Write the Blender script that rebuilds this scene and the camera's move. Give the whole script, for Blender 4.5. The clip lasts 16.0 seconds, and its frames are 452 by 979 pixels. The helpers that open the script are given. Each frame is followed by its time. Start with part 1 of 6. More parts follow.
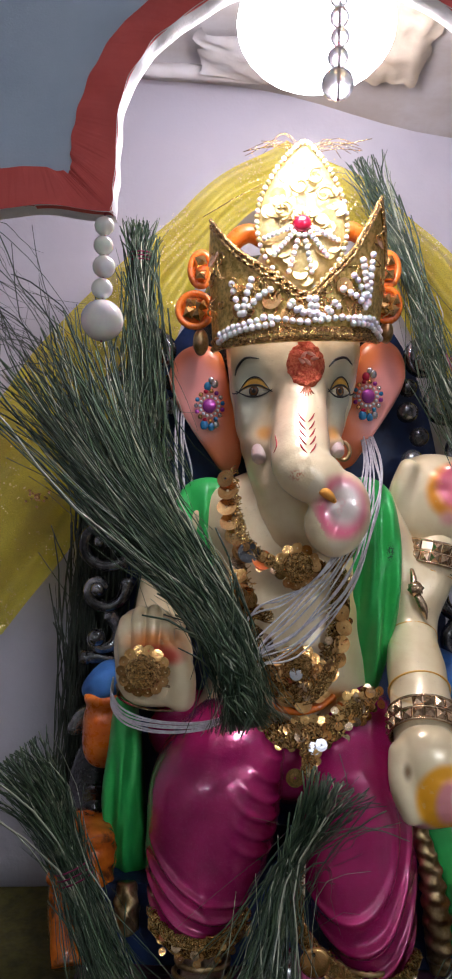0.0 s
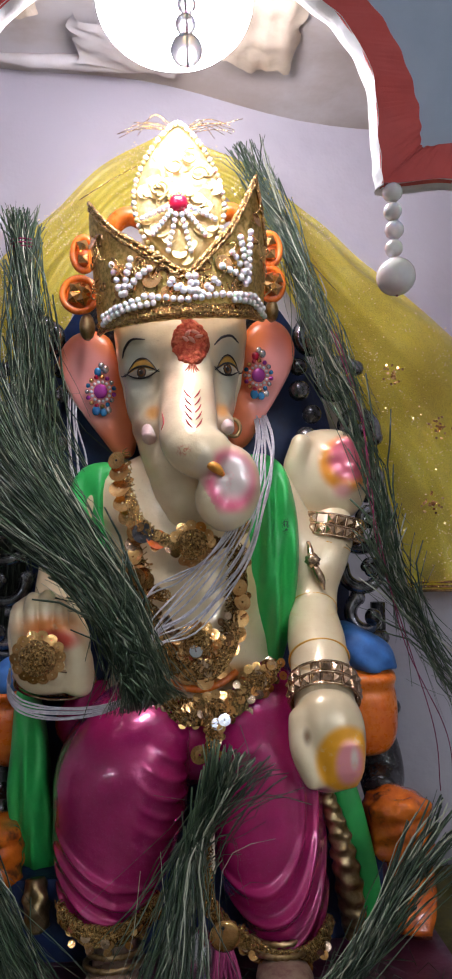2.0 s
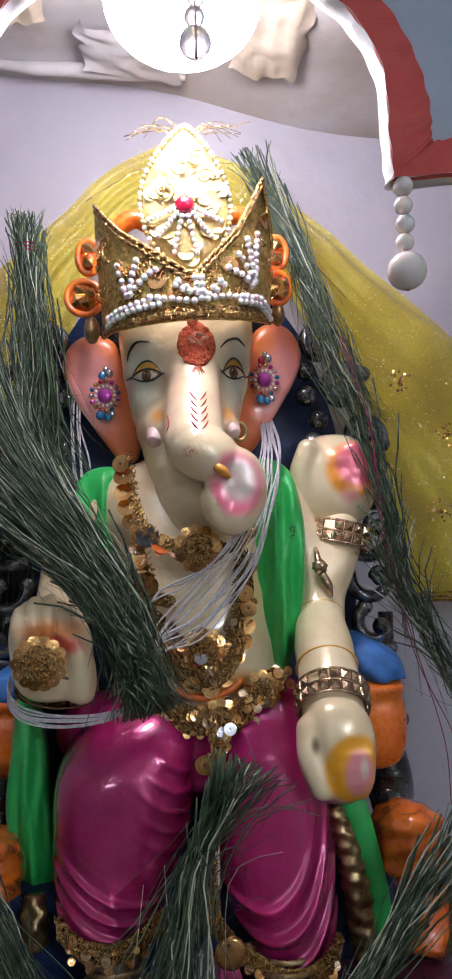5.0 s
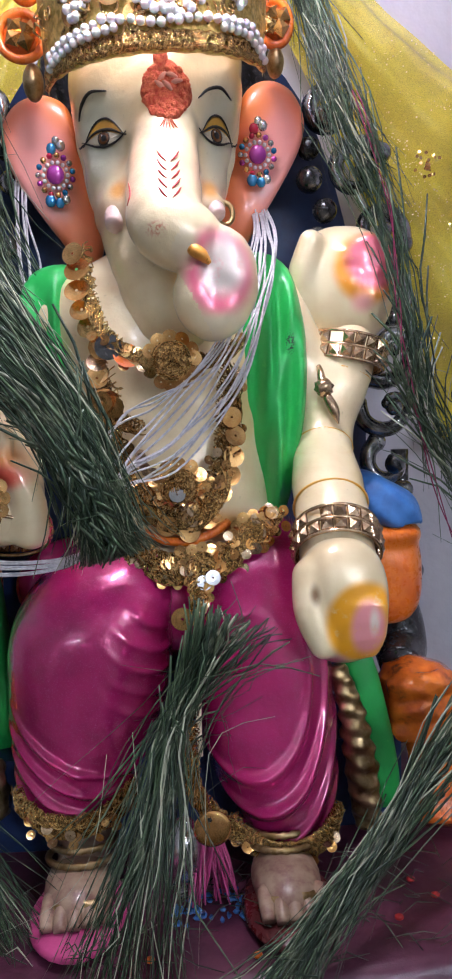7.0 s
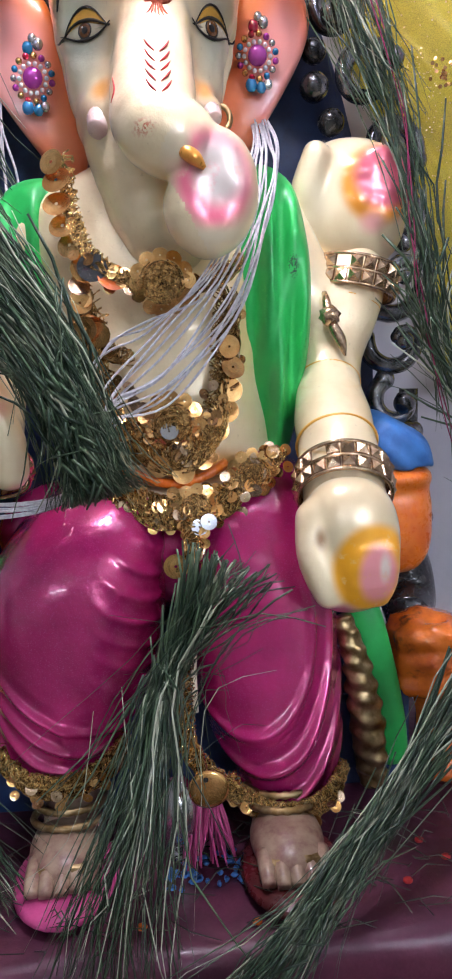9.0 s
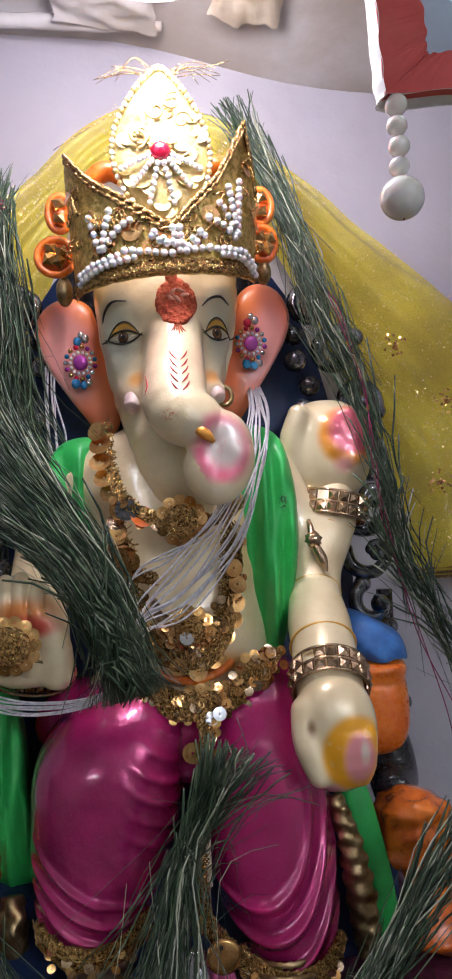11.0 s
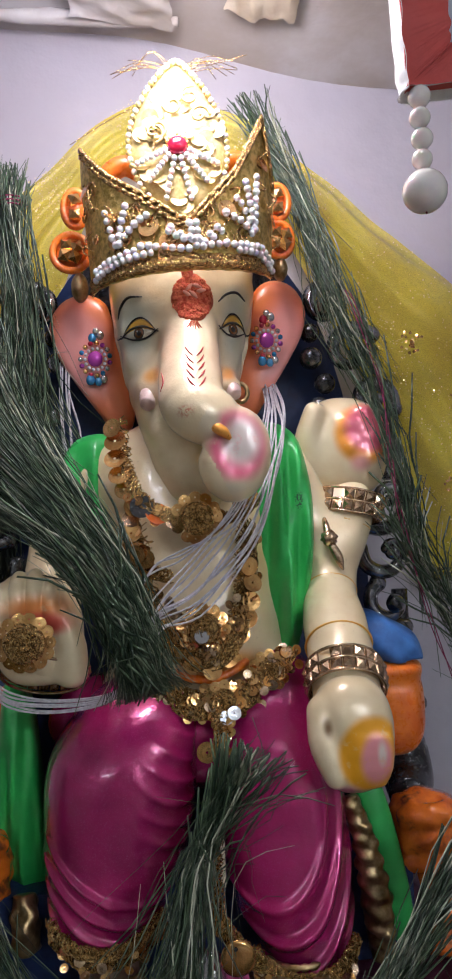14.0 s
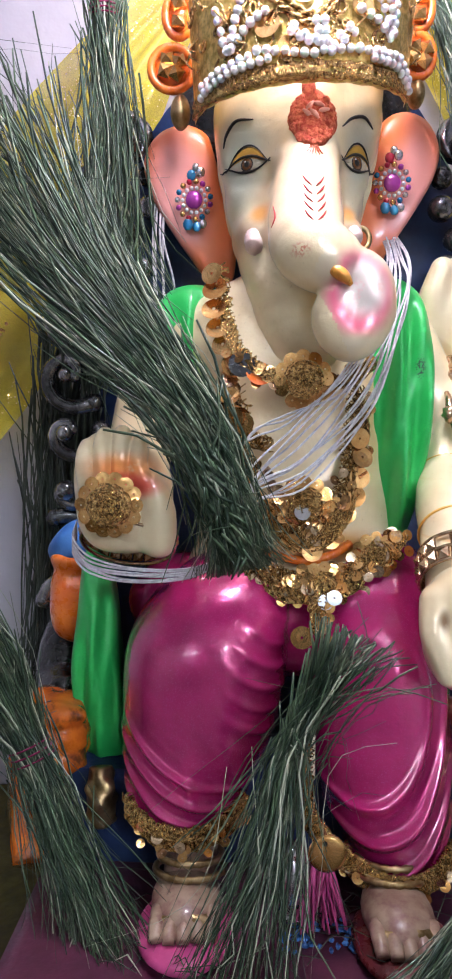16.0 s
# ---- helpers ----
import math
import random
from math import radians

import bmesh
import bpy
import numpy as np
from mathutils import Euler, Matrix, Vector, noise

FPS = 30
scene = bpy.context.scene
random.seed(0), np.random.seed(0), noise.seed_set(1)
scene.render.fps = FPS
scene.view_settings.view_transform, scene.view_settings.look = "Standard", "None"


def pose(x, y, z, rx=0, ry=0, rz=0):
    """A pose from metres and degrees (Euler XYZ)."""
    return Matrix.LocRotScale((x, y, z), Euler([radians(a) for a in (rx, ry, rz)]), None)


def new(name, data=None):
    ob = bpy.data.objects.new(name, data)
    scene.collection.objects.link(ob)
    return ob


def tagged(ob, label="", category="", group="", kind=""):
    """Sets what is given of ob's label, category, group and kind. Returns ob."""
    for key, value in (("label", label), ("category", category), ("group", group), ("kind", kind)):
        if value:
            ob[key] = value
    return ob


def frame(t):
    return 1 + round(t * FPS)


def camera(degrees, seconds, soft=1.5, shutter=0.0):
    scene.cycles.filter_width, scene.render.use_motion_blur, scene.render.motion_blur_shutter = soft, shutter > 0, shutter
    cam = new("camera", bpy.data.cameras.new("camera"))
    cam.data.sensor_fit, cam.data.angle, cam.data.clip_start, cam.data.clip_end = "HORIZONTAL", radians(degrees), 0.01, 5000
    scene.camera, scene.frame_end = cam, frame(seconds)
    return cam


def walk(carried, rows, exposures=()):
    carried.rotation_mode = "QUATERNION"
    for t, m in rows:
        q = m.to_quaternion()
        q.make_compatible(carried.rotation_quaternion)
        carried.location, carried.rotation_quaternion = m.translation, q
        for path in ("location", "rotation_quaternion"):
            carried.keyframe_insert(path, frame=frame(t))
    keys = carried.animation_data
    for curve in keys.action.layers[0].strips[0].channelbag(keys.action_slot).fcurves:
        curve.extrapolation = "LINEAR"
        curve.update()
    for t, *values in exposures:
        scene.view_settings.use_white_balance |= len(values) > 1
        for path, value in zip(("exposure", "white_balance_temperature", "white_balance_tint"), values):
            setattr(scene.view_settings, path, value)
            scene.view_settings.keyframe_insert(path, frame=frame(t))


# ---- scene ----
cam = camera(33.7, 16.0, 2.2)
METRES, EYE, TILT, LEAN, TURN = 0.46, 0.36, 1.0, -1.5, 0.0
ROWS = [
    (0.0, 0.0, 0.0, 0.0, 0.0, 0.0, -0.0),
    (0.5, 0.0339, -0.0019, -0.0302, -2.74, 1.12, 1.53),
    (1.0, 0.0506, 0.0047, -0.0429, -4.18, 0.66, 2.1),
    (1.5, 0.0598, 0.0004, -0.0512, -4.16, 0.91, 2.5),
    (2.0, 0.0682, -0.0007, -0.0569, -4.95, 0.84, 3.17),
    (2.5, 0.0643, 0.0034, -0.0597, -5.22, 1.18, 3.28),
    (3.0, 0.0608, 0.029, -0.0644, -5.19, 0.42, 3.26),
    (3.5, 0.0596, 0.0141, -0.0619, -5.18, 1.71, 2.74),
    (4.0, 0.0595, 0.0117, -0.0686, -5.14, 2.8, 2.77),
    (6.5, 0.0881, 0.1701, -0.1373, -4.48, -3.57, 3.43),
    (7.0, 0.1033, 0.2417, -0.1667, -4.6, -7.37, 3.36),
    (7.5, 0.104, 0.242, -0.1695, -4.86, -6.86, 3.32),
    (8.0, 0.0981, 0.2595, -0.1774, -5.18, -7.44, 3.0),
    (8.5, 0.1014, 0.2773, -0.1847, -4.85, -8.34, 3.06),
    (9.0, 0.1068, 0.3152, -0.202, -4.87, -10.55, 3.38),
    (9.5, 0.1018, 0.2395, -0.1676, -4.48, -6.03, 3.6),
    (10.0, 0.0804, 0.1185, -0.1232, -5.41, 0.63, 3.94),
    (12.5, 0.0844, 0.1024, -0.1224, -4.62, 2.54, 4.63),
    (13.0, 0.0896, 0.114, -0.1262, -4.49, 2.05, 4.59),
    (13.5, 0.0844, 0.1043, -0.1231, -4.92, 2.64, 4.48),
    (14.0, 0.072, 0.1156, -0.1251, -4.49, 2.16, 3.84),
    (14.5, 0.061, 0.1223, -0.1294, -2.98, 2.5, 4.6),
    (15.0, 0.0881, 0.2447, -0.1836, -2.19, -3.54, 1.81),
    (15.5, 0.0781, 0.249, -0.1857, 0.16, -5.11, 2.02),
    (16.0, 0.0344, 0.2366, -0.1842, 1.17, -4.56, 0.88),
]
walk(cam, [(t, pose(0, 0, EYE, TILT, LEAN, TURN) @ pose(METRES * x, METRES * y, METRES * z, 90 + pitch, roll, yaw)) for t, x, y, z, yaw, pitch, roll in ROWS],
     exposures=[(t, stops, 6050 if stops > 0.3 else 6320, 19) for t, stops in ((0.0, -0.05), (1.0, 0.05), (4.0, 0.05), (6.5, 0.45), (7.0, 0.74), (9.0, 0.9), (9.5, 0.85), (10.0, 0.25), (12.5, 0.15), (14.5, 0.1), (15.0, 0.62), (16.0, 0.98))])

# world: a dim evening room; the niche has its own bulb
world = bpy.data.worlds.new("world")
scene.world = world
world.use_nodes = True
world.node_tree.nodes["Background"].inputs[0].default_value = (0.55, 0.6, 0.75, 1)
world.node_tree.nodes["Background"].inputs[1].default_value = 0.05
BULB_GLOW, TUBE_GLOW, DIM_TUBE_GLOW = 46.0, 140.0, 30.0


# ---- materials ----
class Nodes:
    """A small builder for one procedural material."""

    def __init__(self, name, rough=0.5, metal=0.0, coat=0.0, spec=0.5):
        self.m = bpy.data.materials.new(name)
        self.m.use_nodes = True
        self.t = self.m.node_tree
        self.b = self.t.nodes["Principled BSDF"]
        self.b.inputs["Roughness"].default_value = rough
        self.b.inputs["Metallic"].default_value = metal
        self.b.inputs["Coat Weight"].default_value = coat
        self.b.inputs["Coat Roughness"].default_value = 0.06
        self.b.inputs["Specular IOR Level"].default_value = spec
        self.co = self.t.nodes.new("ShaderNodeTexCoord").outputs["Object"]

    def put(self, a, b):
        if hasattr(a, "is_linked"):
            self.t.links.new(a, b)
        else:
            b.default_value = a

    def noise(self, scale, detail=4, rough=0.6, warp=(1, 1, 1)):
        n = self.t.nodes.new("ShaderNodeTexNoise")
        n.inputs["Scale"].default_value = scale
        n.inputs["Detail"].default_value = detail
        n.inputs["Roughness"].default_value = rough
        mp = self.t.nodes.new("ShaderNodeMapping")
        mp.inputs["Scale"].default_value = warp
        self.put(self.co, mp.inputs[0])
        self.put(mp.outputs[0], n.inputs["Vector"])
        return n.outputs["Fac"]

    def voronoi(self, scale, feature="F1"):
        n = self.t.nodes.new("ShaderNodeTexVoronoi")
        n.feature = feature
        n.inputs["Scale"].default_value = scale
        self.put(self.co, n.inputs["Vector"])
        return n.outputs["Distance"]

    def ramp(self, fac, lo, hi):
        n = self.t.nodes.new("ShaderNodeMapRange")
        n.interpolation_type = "SMOOTHSTEP"
        self.put(fac, n.inputs[0])
        n.inputs[1].default_value, n.inputs[2].default_value = lo, hi
        return n.outputs[0]

    def math(self, op, a, b=0.0):
        n = self.t.nodes.new("ShaderNodeMath")
        n.operation = op
        self.put(a, n.inputs[0])
        self.put(b, n.inputs[1])
        return n.outputs[0]

    def mix(self, fac, a, b):
        n = self.t.nodes.new("ShaderNodeMix")
        n.data_type = "RGBA"
        self.put(fac, n.inputs[0])
        for v, s in ((a, n.inputs[6]), (b, n.inputs[7])):
            self.put((*v, 1) if isinstance(v, tuple) else v, s)
        return n.outputs[2]

    def spot(self, centre, size, soft=0.5):
        """1 inside an ellipsoid round centre, falling to 0 at its rim."""
        n = self.t.nodes.new("ShaderNodeVectorMath")
        n.operation = "SUBTRACT"
        self.put(self.co, n.inputs[0])
        n.inputs[1].default_value = centre
        d = self.t.nodes.new("ShaderNodeVectorMath")
        d.operation = "DIVIDE"
        self.put(n.outputs[0], d.inputs[0])
        d.inputs[1].default_value = size
        l = self.t.nodes.new("ShaderNodeVectorMath")
        l.operation = "LENGTH"
        self.put(d.outputs[0], l.inputs[0])
        self.dist = l.outputs["Value"]
        return self.ramp(self.dist, 1.0, 1.0 - soft)

    def random(self, island=False):
        if island:
            return self.t.nodes.new("ShaderNodeNewGeometry").outputs["Random Per Island"]
        return self.t.nodes.new("ShaderNodeObjectInfo").outputs["Random"]

    def bump(self, height, strength=0.3, distance=0.001):
        n = self.t.nodes.new("ShaderNodeBump")
        n.inputs["Strength"].default_value = strength
        n.inputs["Distance"].default_value = distance
        self.put(height, n.inputs["Height"])
        self.put(n.outputs[0], self.b.inputs["Normal"])

    def done(self, colour):
        self.put((*colour, 1) if isinstance(colour, tuple) else colour, self.b.inputs["Base Color"])
        return self.m


def simple(name, a, b, rough=0.5, metal=0.0, scale=60, coat=0.0, bump=0.2, fine=900, dist=0.0006):
    n = Nodes(name, rough, metal, coat)
    n.bump(n.noise(fine, 3), bump, dist)
    r = n.ramp(n.noise(scale * 3, 5), 0.3, 0.7)
    n.put(n.math("ADD", n.math("MULTIPLY", r, 0.18), rough - 0.09), n.b.inputs["Roughness"])
    return n.done(n.mix(n.ramp(n.noise(scale, 5), 0.35, 0.68), a, b))


def cream_paint():
    n = Nodes("pearl_cream_paint", 0.30, 0.12, 0.7)
    c = n.mix(n.ramp(n.noise(45, 5), 0.3, 0.75), (0.90, 0.75, 0.48), (0.83, 0.65, 0.38))
    c = n.mix(n.math("MULTIPLY", n.ramp(n.noise(230, 6), 0.62, 0.75), 0.35), c, (0.42, 0.29, 0.14))
    green = (0.42, 0.49, 0.41)
    for x, w in ((0.014, 0.022), (0.091, 0.020)):
        c = n.mix(n.math("MULTIPLY", n.spot((x, 0.57, 0.447), (w, 0.05, 0.044), 0.75), 0.72), c, green)
    for x, z in ((0.028, 0.413), (0.080, 0.415)):
        c = n.mix(n.math("MULTIPLY", n.spot((x, 0.57, z), (0.010, 0.06, 0.009), 0.8), 0.8), c, (0.86, 0.34, 0.03))
    for x in (0.019, 0.084):
        c = n.mix(n.math("MULTIPLY", n.spot((x, 0.575, 0.401), (0.015, 0.05, 0.012), 0.8), 0.65), c, (0.52, 0.27, 0.18))
    # blush down the trunk's flanks
    for x, z in ((0.037, 0.405), (0.072, 0.418), (0.041, 0.430)):
        c = n.mix(n.math("MULTIPLY", n.spot((x, 0.55, z), (0.011, 0.06, 0.030), 0.9), 0.35), c, (0.86, 0.46, 0.33))
    # belly and arm lines
    c = n.mix(n.math("MULTIPLY", n.spot((0.07, 0.555, 0.216), (0.045, 0.03, 0.014), 0.8), 0.9), c, (0.8, 0.33, 0.03))
    c = n.mix(n.math("MULTIPLY", n.spot((0.1, 0.56, 0.29), (0.014, 0.04, 0.06), 0.9), 0.6), c, (0.78, 0.45, 0.05))
    for p, s in (((0.149, 0.59, 0.257), (0.03, 0.04, 0.0022)), ((0.145, 0.53, 0.226), (0.03, 0.03, 0.0018))):
        c = n.mix(n.math("MULTIPLY", n.spot(p, s, 0.6), 0.75), c, (0.78, 0.42, 0.05))
    # raised palm: warm between the fingers
    c = n.mix(n.math("MULTIPLY", n.spot((-0.046, 0.505, 0.256), (0.03, 0.03, 0.018), 0.8), 0.85), c, (0.85, 0.23, 0.07))
    c = n.mix(n.math("MULTIPLY", n.spot((0.0485, 0.52, 0.380), (0.008, 0.03, 0.006), 0.9), n.ramp(n.noise(700, 2), 0.45, 0.6)), c, (0.6, 0.08, 0.03))
    n.bump(n.noise(75, 6), 0.35, 0.0022)
    return n.done(c)


def ringed_paint(name, layers):
    """The cream pearl paint with soft rounds of other colours laid over it."""
    n = Nodes(name, 0.28, 0.12, 0.7)
    c = n.mix(n.ramp(n.noise(45, 5), 0.3, 0.75), (0.90, 0.75, 0.48), (0.83, 0.65, 0.38))
    for centre, size, soft, colour in layers:
        c = n.mix(n.math("MULTIPLY", n.spot(centre, size, soft), n.ramp(n.noise(160, 4), 0.15, 0.45)), c, colour)
    n.bump(n.noise(160, 5), 0.12, 0.0012)
    return n.done(c)


def ear_paint():
    n = Nodes("ear_paint", 0.38, 0.0, 0.3)
    c = n.mix(n.ramp(n.noise(50, 4), 0.3, 0.7), (0.92, 0.27, 0.13), (0.90, 0.22, 0.09))
    for s in (-1, 1):
        cx = 0.052
        c = n.mix(n.math("MULTIPLY", n.spot((cx + s * 0.078, 0.62, 0.447), (0.030, 0.1, 0.052), 0.6), 0.85), c, (0.92, 0.40, 0.36))
        c = n.mix(n.math("MULTIPLY", n.spot((cx + s * 0.060, 0.62, 0.488), (0.022, 0.1, 0.024), 0.8), 0.8), c, (0.92, 0.24, 0.03))
        c = n.mix(n.math("MULTIPLY", n.spot((cx + s * 0.051, 0.62, 0.44), (0.014, 0.1, 0.055), 0.8), 0.9), c, (0.92, 0.22, 0.05))
    n.bump(n.noise(180, 4), 0.12, 0.001)
    return n.done(c)


def dhoti_paint():
    n = Nodes("magenta_pearl_paint", 0.19, 0.30, 1.0)
    c = n.mix(n.ramp(n.noise(30, 5), 0.3, 0.7), (0.53, 0.016, 0.150), (0.36, 0.011, 0.105))
    c = n.mix(n.math("MULTIPLY", n.ramp(n.noise(1600, 2), 0.55, 0.7), 0.4), c, (0.62, 0.12, 0.36))
    n.bump(n.noise(75, 6), 0.35, 0.002)
    return n.done(c)


def green_paint():
    n = Nodes("green_satin_paint", 0.42, 0.0, 0.15)
    c = n.mix(n.ramp(n.noise(40, 5), 0.3, 0.7), (0.025, 0.50, 0.10), (0.018, 0.40, 0.075))
    c = n.mix(n.math("MULTIPLY", n.ramp(n.noise(120, 4), 0.62, 0.75), 0.5), c, (0.10, 0.62, 0.12))
    c = n.mix(n.math("MULTIPLY", n.spot((0.127, 0.57, 0.325), (0.004, 0.04, 0.009), 0.6), n.ramp(n.noise(900, 1), 0.5, 0.55)), c, (0.02, 0.06, 0.03))
    n.bump(n.noise(200, 4), 0.1, 0.001)
    return n.done(c)


def gold(name, rough=0.32, dark=(0.42, 0.26, 0.07), light=(0.78, 0.55, 0.2), scale=300, bump=0.5, fine=1500):
    n = Nodes(name, rough, 0.9)
    n.bump(n.noise(fine, 3), bump, 0.0008)
    return n.done(n.mix(n.ramp(n.noise(scale, 4), 0.35, 0.65), dark, light))


def grass_paint():
    n = Nodes("grass_blades", 0.30)
    r = n.random(True)
    c = n.mix(n.math("POWER", r, 1.7), (0.010, 0.028, 0.013), (0.095, 0.155, 0.075))
    c = n.mix(n.ramp(r, 0.86, 0.9), c, (0.36, 0.38, 0.27))
    c = n.mix(n.math("MULTIPLY", n.ramp(n.noise(90, 4), 0.5, 0.75), 0.6), c, (0.20, 0.22, 0.13))
    return n.done(c)


# Near-black grass: dry roots and litter, and grass with shade put in its colour.
def dark_grass_paint():
    n = Nodes("dry_and_shaded_grass", 0.55)
    c = n.mix(n.random(True), (0.010, 0.016, 0.010), (0.045, 0.060, 0.036))
    return n.done(n.mix(n.math("MULTIPLY", n.ramp(n.noise(90, 4), 0.55, 0.75), 0.5), c, (0.09, 0.09, 0.06)))


def paw_paint():
    n = Nodes("stained_orange_gloss", 0.2, 0.0, 0.8)
    c = n.mix(n.ramp(n.noise(55, 4), 0.35, 0.65), (0.84, 0.20, 0.015), (0.62, 0.12, 0.012))
    c = n.mix(n.math("MULTIPLY", n.ramp(n.noise(70, 5), 0.52, 0.68), 0.85), c, (0.10, 0.04, 0.015))
    n.bump(n.noise(240, 4), 0.4, 0.002)
    return n.done(c)


def veil_cloth():
    n = Nodes("yellow_gauze", 0.38)
    c = n.mix(n.ramp(n.noise(18, 5), 0.3, 0.7), (0.82, 0.68, 0.04), (0.66, 0.52, 0.025))
    sp = n.ramp(n.voronoi(380), 0.15, 0.09)
    patch = n.ramp(n.noise(30, 4), 0.47, 0.60)
    sp = n.math("MULTIPLY", sp, patch)
    c = n.mix(sp, c, (0.95, 0.75, 0.2))
    n.put(sp, n.b.inputs["Metallic"])
    n.bump(n.noise(800, 2), 0.4, 0.0006)
    n.put(c, n.b.inputs["Base Color"])
    tr = n.t.nodes.new("ShaderNodeBsdfTransparent")
    tl = n.t.nodes.new("ShaderNodeBsdfTranslucent")
    n.put(c, tl.inputs[0])
    m1 = n.t.nodes.new("ShaderNodeMixShader")
    m1.inputs[0].default_value = 0.45
    n.put(n.b.outputs[0], m1.inputs[1])
    n.put(tl.outputs[0], m1.inputs[2])
    m2 = n.t.nodes.new("ShaderNodeMixShader")
    hole = n.math("MULTIPLY", n.math("SUBTRACT", 1.0, sp), n.math("ADD", 0.16, n.math("MULTIPLY", n.ramp(n.noise(1500, 1), 0.4, 0.7), 0.30)))
    n.put(hole, m2.inputs[0])
    n.put(m1.outputs[0], m2.inputs[1])
    n.put(tr.outputs[0], m2.inputs[2])
    n.put(m2.outputs[0], n.t.nodes["Material Output"].inputs[0])
    return n.m


def glow(name, colour, strength):
    n = Nodes(name)
    n.b.inputs["Emission Color"].default_value = (*colour, 1)
    n.b.inputs["Emission Strength"].default_value = strength
    return n.done((0.8, 0.8, 0.8))


def pearl_mat(name, a, b, rough=0.2):
    n = Nodes(name, rough, 0.0, 0.8)
    n.b.inputs["Subsurface Weight"].default_value = 0.15
    n.b.inputs["Subsurface Scale"].default_value = 0.01
    return n.done(n.mix(n.ramp(n.noise(120, 3), 0.3, 0.7), a, b))


CURL = ringed_paint("curl_paint", (((0.0800, 0.5, 0.3580), (0.0232, 0.2, 0.0280), 0.40, (0.86, 0.16, 0.25)), ((0.0825, 0.5, 0.3610), (0.0170, 0.2, 0.0205), 0.6, (0.82, 0.70, 0.62)), ((0.062, 0.5, 0.372), (0.010, 0.2, 0.014), 0.7, (0.84, 0.70, 0.48)), ((0.078, 0.5, 0.328), (0.030, 0.2, 0.010), 0.6, (0.86, 0.72, 0.50))))
FISTPAINT = ringed_paint("fist_paint", (((0.1470, 0.48, 0.1725), (0.0225, 0.1, 0.0255), 0.25, (0.95, 0.42, 0.010)), ((0.1490, 0.48, 0.1705), (0.0120, 0.1, 0.0185), 0.45, (0.88, 0.33, 0.34)), ((0.152, 0.48, 0.174), (0.004, 0.1, 0.010), 0.8, (0.86, 0.7, 0.6)), ((0.1225, 0.49, 0.188), (0.0042, 0.1, 0.0080), 0.9, (0.30, 0.17, 0.08)), ((0.131, 0.49, 0.151), (0.012, 0.1, 0.007), 0.9, (0.72, 0.25, 0.36))))
HANDPAINT = ringed_paint("hand_paint", (((-0.047, 0.51, 0.2625), (0.030, 0.1, 0.0130), 0.8, (0.88, 0.30, 0.07)), ((-0.045, 0.51, 0.2535), (0.026, 0.1, 0.0100), 0.6, (0.80, 0.12, 0.07))))
PALMPAINT = ringed_paint("palm_paint", (((0.1840, 0.6, 0.3735), (0.0270, 0.1, 0.0265), 0.30, (0.90, 0.34, 0.03)), ((0.1880, 0.6, 0.3780), (0.0235, 0.1, 0.0230), 0.40, (0.84, 0.17, 0.23)), ((0.180, 0.6, 0.352), (0.012, 0.1, 0.010), 0.9, (0.85, 0.4, 0.35))))
CREAM, EAR, DHOTI, GREEN = cream_paint(), ear_paint(), dhoti_paint(), green_paint()
GOLD = gold("gold_zari_thread", 0.22, (0.22, 0.12, 0.035), (0.90, 0.60, 0.24), 500, 0.8, 2500)
GOLDCLOTH = gold("gold_brocade", 0.40, (0.50, 0.35, 0.08), (0.92, 0.70, 0.25), 260, 1.0, 700)
BROWNSEQ = gold("brown_sequin", 0.16, (0.20, 0.10, 0.04), (0.36, 0.19, 0.07), 90, 0.08, 300)
SEQUIN = gold("gold_sequin", 0.19, (0.58, 0.29, 0.09), (0.82, 0.49, 0.19), 90, 0.08, 300)
COPPER = gold("antique_rose_gold", 0.22, (0.36, 0.24, 0.14), (0.66, 0.47, 0.31), 200, 0.2, 600)
GOLDPAINT = gold("old_gold_paint", 0.35, (0.25, 0.16, 0.06), (0.52, 0.38, 0.2), 120, 0.3, 400)
ORANGE = simple("orange_gloss_paint", (0.86, 0.22, 0.02), (0.72, 0.13, 0.012), 0.3, 0, 60, 0.4)
BLUE = simple("blue_paint", (0.06, 0.22, 0.58), (0.035, 0.14, 0.42), 0.5, 0, 70)
NAVY = simple("dark_blue_paint", (0.012, 0.035, 0.12), (0.008, 0.02, 0.07), 0.5, 0, 70)
BLACKGLOSS = simple("black_lacquer", (0.012, 0.012, 0.013), (0.03, 0.03, 0.032), 0.22, 0, 90, 0.4)
SILVER = simple("dark_silver_paint", (0.06, 0.06, 0.065), (0.45, 0.45, 0.46), 0.16, 0.8, 60, 0.3)
RED = simple("red_powder", (0.82, 0.20, 0.08), (0.62, 0.06, 0.025), 0.8, 0, 500, 0, 0.9, 1500, 0.002)
INK = simple("black_line_paint", (0.012, 0.01, 0.01), (0.02, 0.015, 0.012), 0.4)
REDLINE = simple("red_line_paint", (0.5, 0.03, 0.02), (0.4, 0.02, 0.02), 0.45)
ARMLINE = simple("orange_line_paint", (0.80, 0.44, 0.07), (0.72, 0.34, 0.04), 0.4)
OCHRE = simple("ochre_lid_paint", (0.58, 0.33, 0.04), (0.45, 0.22, 0.03), 0.4)
